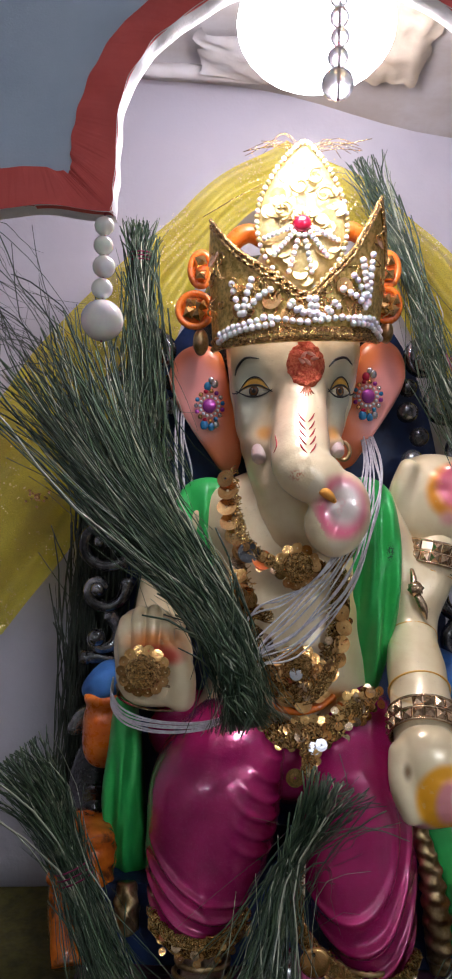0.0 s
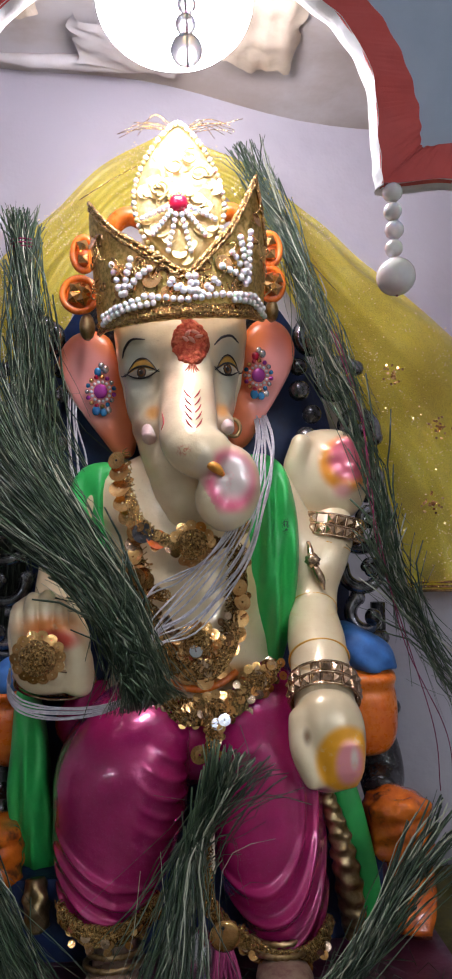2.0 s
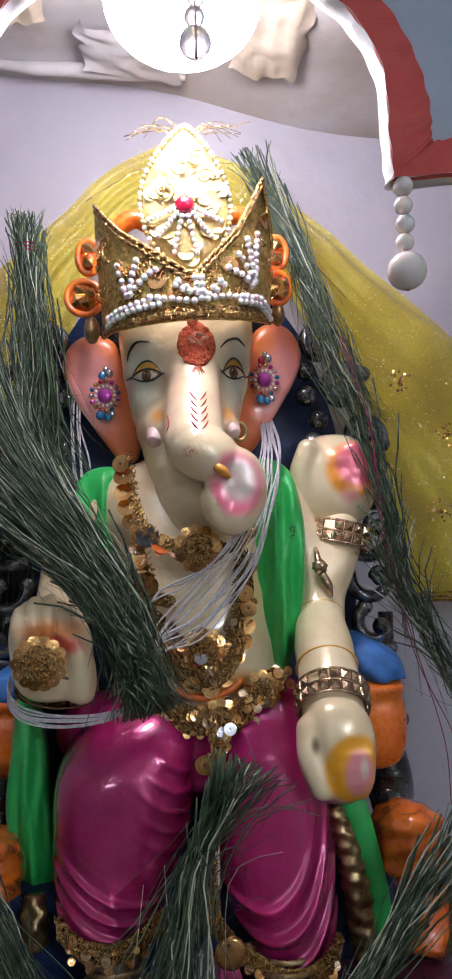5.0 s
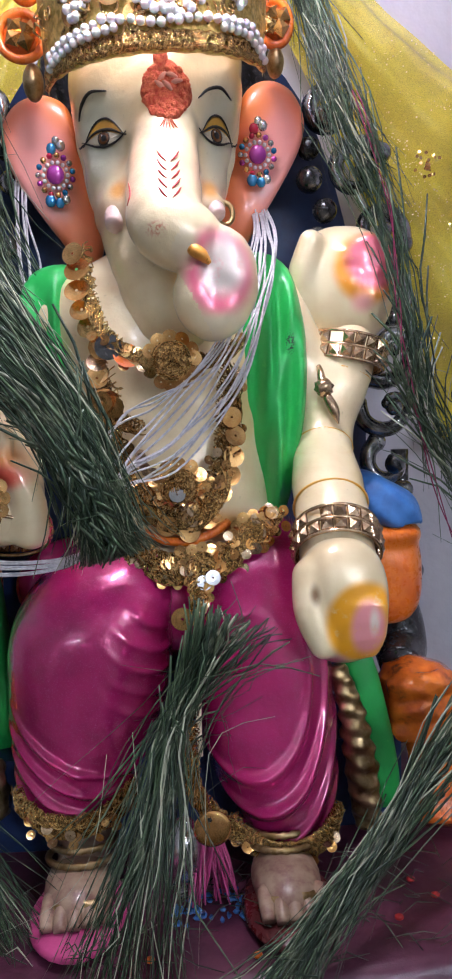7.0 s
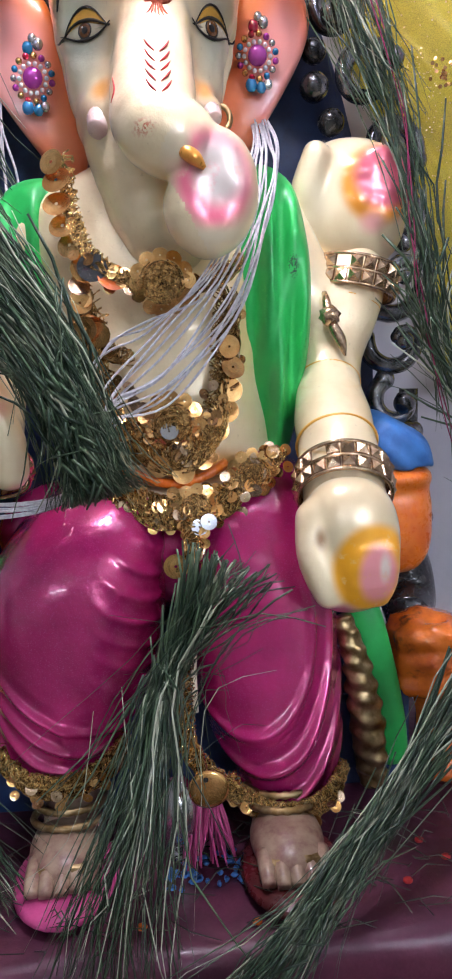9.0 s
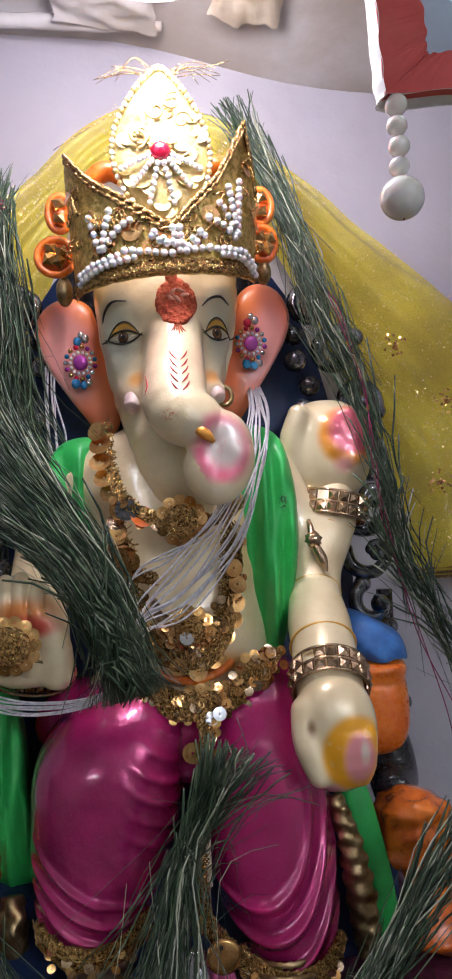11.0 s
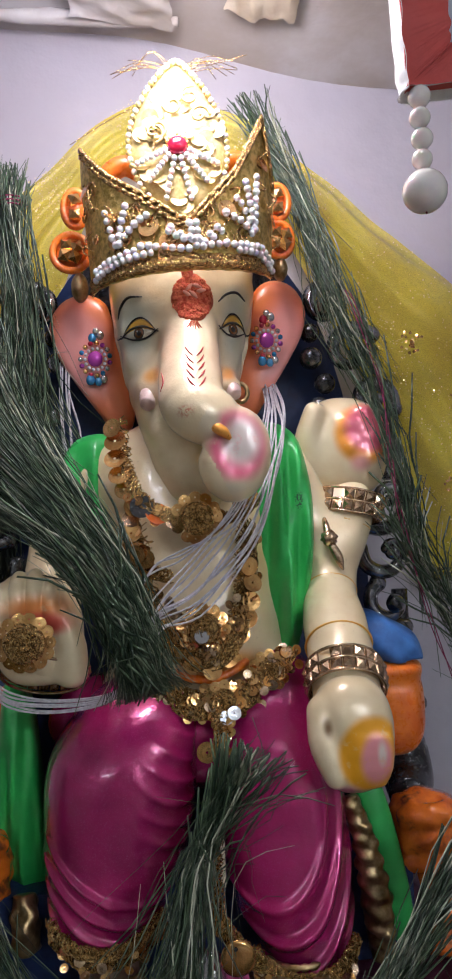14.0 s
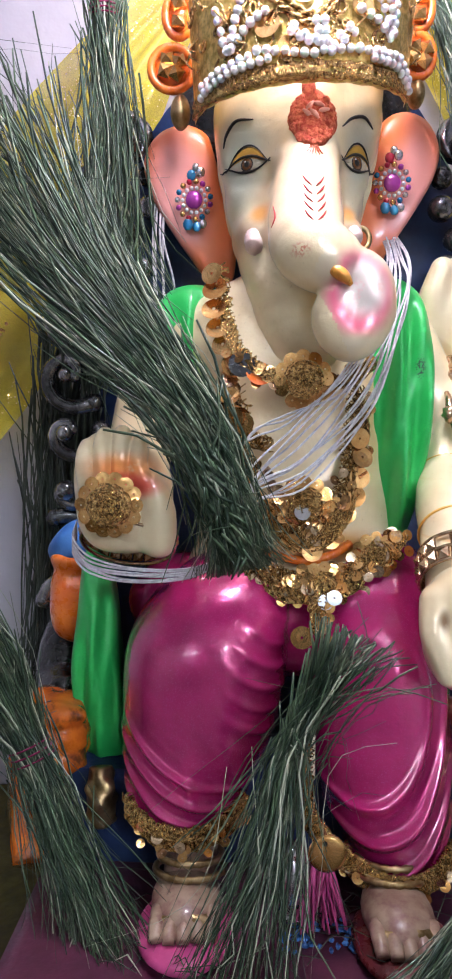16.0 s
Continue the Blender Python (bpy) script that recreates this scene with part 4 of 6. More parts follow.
def folds_right(u, z):
    w = 0.5 * noise.noise(Vector((u * 1.2, z * 14, 9)))
    r = math.hypot((u + 0.43) / 1.43, (z - 0.134) / 0.092)
    round_ = 0.0052 * ridge(r * 31 + 0.8 + w * 2.2, 2.6) * ease(r, 0.50, 0.72) * max(ease(0.14 - z, 0, 0.04), 0.8 * ease(u, 0.1, 0.5) * ease(0.18 - z, 0, 0.03))
    hang = 0.0022 * ridge(z * 300 - u * 3 + w, 2) * ease(-u, -0.1, 0.5) * ease(z, 0.15, 0.17) * ease(0.21 - z, 0, 0.02)
    return round_ + hang - 0.0025 * dent(u, z, -0.25, 0.128, 0.35, 0.025)


leg([(0.216, 0.026, 0.014, 0.60, 0.02), (0.208, 0.022, 0.026, 0.592, 0.030), (0.196, 0.014, 0.0365, 0.582, 0.040), (0.182, 0.007, 0.0440, 0.575, 0.047), (0.165, 0.001, 0.0485, 0.570, 0.052), (0.147, -0.002, 0.0500, 0.567, 0.053), (0.125, -0.004, 0.0490, 0.566, 0.052),
     (0.100, -0.007, 0.0455, 0.564, 0.049), (0.082, -0.010, 0.0405, 0.560, 0.045), (0.068, -0.013, 0.036, 0.556, 0.042), (0.058, -0.014, 0.030, 0.552, 0.034), (0.053, -0.014, 0.013, 0.55, 0.02)], folds_left)
leg([(0.222, 0.098, 0.022, 0.60, 0.03), (0.205, 0.100, 0.034, 0.590, 0.038), (0.180, 0.1015, 0.0410, 0.578, 0.046), (0.150, 0.1030, 0.0425, 0.570, 0.051), (0.115, 0.1030, 0.0425, 0.565, 0.052),
     (0.088, 0.1040, 0.0415, 0.560, 0.050), (0.066, 0.1075, 0.0370, 0.554, 0.046), (0.048, 0.1100, 0.030, 0.549, 0.041), (0.036, 0.1105, 0.022, 0.546, 0.034), (0.031, 0.1105, 0.010, 0.545, 0.018)], folds_right)
# dark cloth of the hip behind the knee
idol.ball((-0.016, 0.640, 0.165), (0.046, 0.030, 0.036), DHOTI, 28, 16)
# lap between the thighs, and the seat's fabric
idol.ball((0.052, 0.60, 0.165), (0.05, 0.05, 0.04), DHOTI, 24, 14)
# white hem line at the inner edge
idol.tube([(0.0615, 0.5285, 0.128), (0.0605, 0.525, 0.110), (0.0605, 0.523, 0.088)], 0.0016, EYEWHITE, 8, 14)
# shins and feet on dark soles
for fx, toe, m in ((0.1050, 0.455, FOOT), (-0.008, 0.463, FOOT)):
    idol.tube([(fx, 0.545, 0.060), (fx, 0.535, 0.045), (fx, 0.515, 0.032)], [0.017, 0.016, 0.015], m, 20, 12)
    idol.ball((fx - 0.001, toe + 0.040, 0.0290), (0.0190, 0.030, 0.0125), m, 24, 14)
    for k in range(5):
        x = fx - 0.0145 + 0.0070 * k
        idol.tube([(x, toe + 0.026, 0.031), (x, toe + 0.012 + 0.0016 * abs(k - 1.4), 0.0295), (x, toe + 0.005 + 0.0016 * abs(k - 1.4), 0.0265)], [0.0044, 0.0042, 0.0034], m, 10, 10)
    for q in range(2):
        idol.tube([(fx + (0.0180 + 0.0012 * q) * math.cos(a), 0.522 - 0.007 * q + 0.018 * math.sin(a), 0.0440 - 0.0045 * q - 0.003 * math.sin(a)) for a in np.linspace(0, 6.283, 12, endpoint=False)], 0.0020, GOLDPAINT, 8, 40, True, bump=lambda u, a: 1 + 0.2 * math.sin(u * 120))
    idol.ball((fx, toe + 0.028, 0.0205), (0.0265, 0.038, 0.0062), SOLE if fx > 0.05 else PINK, 28, 8)
    idol.pillow([(fx - 0.015, 0.032), (fx, 0.036), (fx + 0.015, 0.032), (fx + 0.012, 0.029), (fx - 0.012, 0.029)], toe + 0.016, 0.003, GOLDPAINT, 0.008, 20, 3)


# green shawl
def pleat(x0, k, amp):
    return lambda x, z: amp * (math.sin((x - x0 + 0.06 * (z - 0.3)) * k) + 0.5 * math.sin((x - x0 - 0.10 * (z - 0.3)) * k * 1.7 + 1))


idol.pillow([(0.098, 0.377), (0.113, 0.383), (0.130, 0.372), (0.138, 0.345), (0.1405, 0.318), (0.139, 0.285), (0.132, 0.245), (0.124, 0.218), (0.116, 0.200), (0.110, 0.205), (0.106, 0.235), (0.100, 0.275), (0.097, 0.310), (0.094, 0.345)], 0.592, 0.022, GREEN, 0.03, 64, 10, pleat(0.11, 330, 0.0046))
idol.pillow([(0.006, 0.372), (-0.012, 0.380), (-0.032, 0.374), (-0.043, 0.352), (-0.040, 0.325), (-0.026, 0.300), (-0.010, 0.285), (-0.004, 0.300), (-0.008, 0.330), (-0.004, 0.355)], 0.603, 0.016, GREEN, 0.03, 48, 9, pleat(0.0, 340, 0.0028))
idol.pillow([(-0.072, 0.212), (-0.064, 0.180), (-0.060, 0.140), (-0.055, 0.095), (-0.056, 0.070), (-0.073, 0.068), (-0.084, 0.085), (-0.091, 0.125), (-0.087, 0.165), (-0.082, 0.205)], 0.585, 0.014, GREEN, 0.02, 48, 8, pleat(-0.07, 360, 0.0035))
idol.tube([(0.152, 0.57, 0.150), (0.162, 0.562, 0.127), (0.169, 0.558, 0.095), (0.176, 0.556, 0.058), (0.182, 0.56, 0.03)], [0.008, 0.010, 0.011, 0.0105, 0.008], GREEN, 14, 24, flat=0.5)
# gold-painted tassels and pleats beside the knees
idol.tube([(0.147, 0.548, 0.128), (0.153, 0.545, 0.105), (0.158, 0.545, 0.080), (0.162, 0.547, 0.050), (0.165, 0.55, 0.025)], [0.005, 0.007, 0.0088, 0.0092, 0.008], GOLDPAINT, 18, 110, bump=lambda u, a: 1 + 0.12 * noise.noise(Vector((math.cos(a) * 1.6, math.sin(a) * 1.6, u * 14))) + 0.15 * abs(math.sin(u * 26 + a)) + 0.1 * math.sin(u * 61 - 2 * a) - 0.05)
idol.tube([(-0.066, 0.556, 0.078), (-0.065, 0.552, 0.062), (-0.064, 0.552, 0.045)], [0.007, 0.009, 0.008], GOLDPAINT, 14, 24, bump=lambda u, a: 1 + 0.2 * math.sin(u * 14) * math.sin(a * 3))
# orange painted edge below the belly
idol.tube([(0.028, 0.556, 0.2165), (0.042, 0.549, 0.2110), (0.058, 0.548, 0.2085), (0.072, 0.550, 0.2120), (0.084, 0.556, 0.2180)], 0.0028, ORANGE, 8, 30)
# hair behind, and the orange ear-ring scrolls beside the crown
idol.ball((0.053, 0.672, 0.515), (0.085, 0.030, 0.075), BLACKGLOSS, 32, 18, lambda q: 1 + 0.06 * noise.noise(Vector(q) * 5))
for sx, pts in ((-1, ((-0.025, 0.548, 0.0085, 0.0135), (-0.029, 0.515, 0.0135, 0.0135), (-0.024, 0.490, 0.007, 0.012))), (1, ((0.126, 0.552, 0.0085, 0.013), (0.1265, 0.523, 0.0095, 0.013), (0.127, 0.502, 0.006, 0.010)))):
    for k, (x, z, rx, rz) in enumerate(pts):
        idol.ball((x, 0.606, z), (rx * 0.92, 0.009, rz * 0.92), ORANGE if k < 2 else GOLDPAINT, 20, 12)
        if k < 2:
            idol.tube([(x + rx * math.cos(a), 0.601, z + rz * math.sin(a)) for a in np.linspace(0, 6.283, 14, endpoint=False)], 0.0028, ORANGE, 10, 36, True)
            for q in range(4 if k else 2):
                a = 0.6 + q * math.pi / 2
                idol.stud((x + (0.0052 * math.cos(a) if k else 0), 0.5975, z + (0.0055 * math.sin(a) if k else 0.0055 - 0.011 * q)), (0.2 * math.cos(a), -1, 0.3 * math.sin(a)), (0.3 * (q - 1), 0, 1), 0.0044, SEQUIN)
for x, z in ((0.012, 0.567), (0.091, 0.571)):
    idol.tube([(x - 0.016, 0.592, z - 0.012), (x - 0.010, 0.588, z + 0.001), (x + 0.002, 0.586, z + 0.006), (x + 0.016, 0.588, z - 0.002)], [0.006, 0.0075, 0.0075, 0.006], ORANGE, 12, 18)
solid("idol_statue", idol, "painted plaster elephant-headed idol seated in magenta drape and green shawl", "statue")

# ---- throne behind the idol ----
throne = thing("idol_throne", "dark ornate throne with blue back panel and orange bolsters", "throne")
s = Shape().pillow([(-0.085, 0.06), (-0.095, 0.25), (-0.085, 0.40), (-0.04, 0.52), (0.052, 0.575), (0.145, 0.52), (0.190, 0.40), (0.200, 0.25), (0.190, 0.06), (0.052, 0.04)], 0.672, 0.008, NAVY, 0.02, 60, 6)
part("back_panel", s, throne, "dark blue painted back panel")
for sx in (-1, 1):
    s = Shape()
    for k in range(9):
        z = 0.16 + 0.041 * k
        x = 0.0525 + sx * (0.158 - 0.006 * max(0, k - 5) ** 1.7)
        r = 0.021 + 0.004 * math.sin(k * 2.1)
        s.tube([(x + sx * (r * (1 - 0.09 * i) * math.cos(i * 0.62 + k)), 0.655 - 0.0015 * i, z + r * (1 - 0.09 * i) * math.sin(i * 0.62 + k)) for i in range(10)], [0.0066 - 0.0003 * i for i in range(10)], SILVER, 10, 36)
        s.ball((x + sx * 0.002, 0.640, z), 0.0062 + 0.0015 * math.sin(k), SILVER, 14, 9)
        for i, rr in ((0, 0.0072), (9, 0.0046)):
            s.ball((x + sx * (r * (1 - 0.09 * i) * math.cos(i * 0.62 + k)), 0.655 - 0.0015 * i, z + r * (1 - 0.09 * i) * math.sin(i * 0.62 + k)), rr, SILVER, 12, 8)
    part("scroll_border", s, throne, "dark silver scrollwork")
    for k in range(5):
        x, z = 0.0525 + sx * (0.106 + 0.006 * math.sin(k * 1.9)), 0.400 + 0.021 * k
        s = Shape().ball((x + jit(0.004), 0.645, z), 0.0095 + jit(0.002), BLACKGLOSS if k % 2 else SILVER, 16, 10)
        part("boss", s, throne, "glossy dark boss")
    s = Shape()
    cx = 0.0525 + sx * 0.146
    sc = 1 if sx > 0 else 0.8
    v, f, _, _ = sculpt((cx - 0.034, 0.590, 0.120), (cx + 0.034, 0.684, 0.210), 0.002, lambda x, y, z: blend(lump(x, y, z, (cx, 0.636, 0.166), (0.0275 * sc, 0.035 * sc, 0.038 * sc), 2.8), lump(x, y, z, (cx + sx * 0.002, 0.634, 0.196), (0.024 * sc, 0.034 * sc, 0.007), 2.5), 0.006))
    s.add(v, f, ORANGE)
    part("bolster", s, throne, "glossy orange bolster")
    s = Shape()
    ct = 0.214 if sx > 0 else 0.206


    def cap_field(x, y, z):
        slope = 0.35 * sx * (x - cx)
        f = lump(x, y, z + slope, (cx, 0.638, ct), (0.029 * sc, 0.036 * sc, 0.021 * sc), 2.6)
        f = np.maximum(f, (ct - 0.012) - z)
        return f + 0.0007 * np.sin((z + 1.1 * sx * (x - cx)) * 240) + 0.0006 * np.sin(x * 210 + z * 90)


    v, f, _, _ = sculpt((cx - 0.038, 0.590, ct - 0.030), (cx + 0.038, 0.686, ct + 0.042), 0.002, cap_field)
    s.add(v, f, BLUE)
    part("arm_cap", s, throne, "blue rounded arm cap with folds")
    s = Shape()
    s.tube([(cx + sx * 0.006, 0.650, 0.150), (cx + sx * 0.012, 0.640, 0.13), (cx + sx * 0.012, 0.625, 0.11), (cx + sx * 0.004, 0.60, 0.105)], [0.018, 0.020, 0.019, 0.014], BLACKGLOSS, 18, 20)
    s.tube([(cx + sx * 0.030, 0.68, 0.02), (cx + sx * 0.030, 0.68, 0.25)], 0.007, BLACKGLOSS, 10, 6)
    part("arm_post", s, throne, "black lacquered arm post")
    s = Shape()
    bx = 0.0525 + sx * 0.155
    def paw_field(x, y, z):
        f = lump(x, y, z, (bx, 0.580, 0.091), (0.0255, 0.023, 0.0265), 2.8)
        for k in range(3):
            q = 0.074 + 0.015 * k
            f = blend(f, chain(x, y, z, [(bx - 0.018, 0.566, q, 0.0065), (bx, 0.557, q + 0.004, 0.0085), (bx + 0.019, 0.566, q + 0.002, 0.0065)], 6), 0.004)
        return f + 0.0011 * np.sin(x * 260 + 2 * np.sin(z * 170)) * np.sin(z * 230 + y * 150)


    v, f, _, _ = sculpt((bx - 0.034, 0.540, 0.056), (bx + 0.034, 0.612, 0.126), 0.0016, paw_field)
    s.add(v, f, PAW)
    s.tube([(bx + sx * 0.004, 0.578, 0.085), (bx + sx * 0.006, 0.565, 0.060), (bx + sx * 0.003, 0.555, 0.035), (bx, 0.545, 0.022)], [0.018, 0.016, 0.017, 0.014], PAW, 18, 30, bump=lambda u, a: 1 + 0.09 * math.sin(a * 4 + u * 6))
    part("paw_foot", s, throne, "glossy orange carved paw foot")
s = Shape().box((-0.085, 0.56, 0.012), (0.19, 0.70, 0.075), NAVY)
part("seat_block", s, throne, "dark painted seat block", smooth=False)

# small offerings on the platform
s = Shape().ball((0.0495, 0.507, 0.0405), (0.0105, 0.012, 0.020), STEEL, 20, 14, lambda q: 1 + 0.05 * math.cos(math.atan2(q[1], q[0]) * 7))
s.ball((0.0495, 0.507, 0.0195), (0.009, 0.010, 0.004), STEEL, 16, 8)
solid("silver_offering", s, "small ribbed silver ornament between the idol's feet", "ornament")
s = Shape()
for k in range(40):
    a = jit(0.9)
    x = 0.064 + 0.004 * math.sin(k)
    s.tube([(x, 0.505 + jit(0.004), 0.052), (x + 0.010 * math.sin(a), 0.500 + jit(0.006), 0.036), (x + 0.017 * math.sin(a), 0.498 + jit(0.010), 0.0195)], [0.0009, 0.0008, 0.0005], PINK, 4, 5)
s.ball((0.064, 0.505, 0.052), 0.0045, PINK, 10, 8)
solid("yarn_tassel", s, "pink yarn tassel on the platform between the feet", "tassel")
s = Shape()
for k in range(60):
    x, y = 0.062 + jit(0.020), 0.492 + jit(0.014)
    s.ball((x, y, 0.017), (rnd.uniform(0.001, 0.003), rnd.uniform(0.001, 0.003), 0.0012), BLUE, 6, 4)
tagged(solid("blue_powder", s, "blue colour powder scattered on the platform", "powder"), kind="stuff")
s = Shape()
for x, y in ((0.083, 0.452), (0.176, 0.50), (0.185, 0.485), (0.160, 0.47), (0.03, 0.455)):
    s = Shape().ball((x, y, 0.0178), (0.0026, 0.0022, 0.0016), REDLINE if x > 0.1 else ORANGE, 8, 6)
    solid("petal_scrap", s, "tiny orange petal scrap on the platform", "petal", "petal scraps")

# ---- crown ----
crown = thing("crown", "gold brocade crown with pearl sprays and a tall jewelled panel", "crown")


def crown_at(th, h):
    """A place on the crown's band: th across (-1 to 1), h from its rim (0) to its zigzag top (1)."""
    a = th * math.radians(86)
    bottom = 0.4785 + 0.0055 * th + 0.006 * th * th
    top_row = ((-1.0, 0.545), (-0.86, 0.576), (-0.80, 0.572), (-0.5, 0.545), (-0.02, 0.512), (0.05, 0.511), (0.36, 0.545), (0.57, 0.582), (0.61, 0.588), (0.67, 0.576), (0.82, 0.552), (1.0, 0.532))
    top = float(np.interp(th, [t[0] for t in top_row], [t[1] for t in top_row]))
    z = bottom + (top - bottom) * h
    out = 1 + 0.10 * (z - 0.48) / 0.1
    return np.array((0.0515 + 0.0655 * out * math.sin(a), 0.600 - 0.062 * math.cos(a) - 0.012 * (z - 0.48) / 0.1, z))


def crown_normal(th):
    a = th * math.radians(86)
    return (math.sin(a), -math.cos(a), 0.05)


s = Shape()
s.sheet([[crown_at(-1 + j / 30, i / 14) + np.array((0, 0.0008 * math.sin(j * 1.3 + i), 0)) for j in range(61)] for i in range(15)], GOLDCLOTH, 0.003)
part("band", s, crown, "gold brocade band")
s = Shape()
for off, r in ((0.0, 0.0019), (-0.0045, 0.0015)):
    pts = [crown_at(t, 1.0) + np.array((0, -0.0015, off)) for t in np.linspace(-0.86, 0.86, 90)]
    for ph in (0, math.pi):
        s.tube([p + np.array((0, 0.0011 * math.sin(i * 1.1 + ph), 0.0011 * math.cos(i * 1.1 + ph))) for i, p in enumerate(pts)], r * 0.72, GOLD, 6)
part("top_braid", s, crown, "twisted gold braid")
s = Shape()
for off in (0.002, 0.008):
    pts = [crown_at(t, 0.0) + np.array((0, -0.0012, off)) for t in np.linspace(-0.98, 0.98, 90)]
    s.tube([p + np.array((0, 0.0004 * math.sin(i * 2.1), 0.0005 * math.cos(i * 1.7))) for i, p in enumerate(pts)], 0.0022, GOLD, 6)
for k in range(240):
    t = jit(0.97)
    a, b = crown_at(t, 0.0), crown_at(t + jit(0.05), 0.0)
    s.tube([a + np.array((0, -0.0036, 0.0005)), (a + b) / 2 + np.array((0, -0.0046, 0.004)), b + np.array((0, -0.0034, 0.0085))], 0.0004, GOLD, 4)
part("rim_braid", s, crown, "frayed gold zari rim")

# the tall leaf-shaped panel
PZ, PX = 0.520, 0.052
leaf_o = [(PX, 0.631), (PX + 0.011, 0.622), (PX + 0.022, 0.606), (PX + 0.031, 0.585), (PX + 0.033, 0.562), (PX + 0.026, 0.540), (PX + 0.010, 0.522), (PX + 0.001, 0.514), (PX - 0.008, 0.522), (PX - 0.026, 0.541), (PX - 0.034, 0.563), (PX - 0.033, 0.585), (PX - 0.023, 0.607), (PX - 0.011, 0.623)]
s = Shape().pillow(leaf_o, 0.556, 0.007, PALEGOLD, 0.004, 56, 8)
panel = part("centre_panel", s, crown, "tall gold leaf-shaped panel")
rim = spline(leaf_o, 72, True)
s = Shape()
for i, (x, z) in enumerate(rim):
    s.ball((x, 0.5535, z), 0.0021, SEED if i % 2 else PALEGOLD, 8, 6)
part("bead_rim", s, panel, "beaded gold rim")
BEAD = Shape().ball((0, 0, 0), 1.0, SEED, 12, 8).mesh("pearl")


def pearl(parent, place, r):
    ob = new("pearl", BEAD)
    ob.matrix_basis = Matrix.Translation(Vector(place)) @ Matrix.Diagonal((r, r, r, 1))
    ob.parent = parent
    ob.matrix_parent_inverse = parent.matrix_world.inverted()


for i in range(52):
    a, q = rnd.uniform(0, 6.28), rnd.random() ** 0.5 * 0.84
    w = rim[int(a / 6.2832 * 72) % 72]
    x, z = PX + (w[0] - PX) * q, 0.573 + (w[1] - 0.573) * q
    if math.hypot(x - 0.0505, z - 0.566) > 0.009:
        s = Shape().sequin((x, 0.5468 + 0.007 * q ** 2, z), (jit(0.35), -1, 0.15 + jit(0.35)), rnd.uniform(0.0042, 0.0068), PALEGOLD)
        part("sequin", s, panel)
for k in range(6):
    a = math.radians(200 + 28 * k)
    for i in range(7):
        q = 0.009 + (0.026 if 1 < k < 4 else 0.020) * i / 6
        pearl(panel, (0.0505 + q * math.cos(a), 0.5435 + 0.006 * i / 7, 0.566 + q * math.sin(a)), 0.0021)
for k in range(5):
    a0, cx, cz = k * 1.2, 0.0505 + 0.016 * math.cos(k * 0.8 + 0.1), 0.588 + 0.014 * math.sin(k * 1.3)
    s = Shape().tube([(cx + 0.0075 * (1 - 0.09 * i) * math.cos(a0 + i * 0.8), 0.5455 - 0.0002 * i, cz + 0.0075 * (1 - 0.09 * i) * math.sin(a0 + i * 0.8)) for i in range(9)], 0.0011, PALEGOLD, 6, 30)
    part("wire_scroll", s, panel, "coiled pale gold wire")
s = Shape().ball((0.0505, 0.5435, 0.566), (0.0070, 0.0045, 0.0066), RUBY, 16, 10)
for k in range(14):
    a = k * 0.4488
    s.ball((0.0505 + 0.0078 * math.cos(a), 0.545, 0.566 + 0.0074 * math.sin(a)), 0.0013, SEQUIN, 8, 5)
part("red_stone", s, panel, "faceted red centre stone")


def pearl_row(a, b, r=0.0027, lift=0.0030):
    """One embroidered row of pearls on the band."""
    s = Shape().tube([crown_at(a[0] + (b[0] - a[0]) * u, a[1] + (b[1] - a[1]) * u) + np.array(crown_normal(a[0])) * 0.0018 for u in np.linspace(0, 1, 6)], 0.0005, THREAD, 5)
    row = part("pearl_row", s, crown, "row of small white pearls")
    n = max(3, round(float(np.linalg.norm(crown_at(*b) - crown_at(*a))) / (1.7 * r)))
    for i in range(n):
        t = a[0] + (b[0] - a[0]) * i / (n - 1)
        h = a[1] + (b[1] - a[1]) * i / (n - 1)
        pearl(row, crown_at(t, h) + np.array(crown_normal(t)) * lift + np.array((jit(0.0003), 0, jit(0.0003))), r * rnd.uniform(0.9, 1.08))


def on_band(x, z):
    """Where a place in front of the crown lies on its band."""
    out = 1 + 0.10 * (z - 0.48) / 0.1
    th = math.asin(max(-1, min(1, (x - 0.0515) / (0.0655 * out)))) / math.radians(86)
    lo, hi = crown_at(th, 0)[2], crown_at(th, 1)[2]
    return th, (z - lo) / (hi - lo)


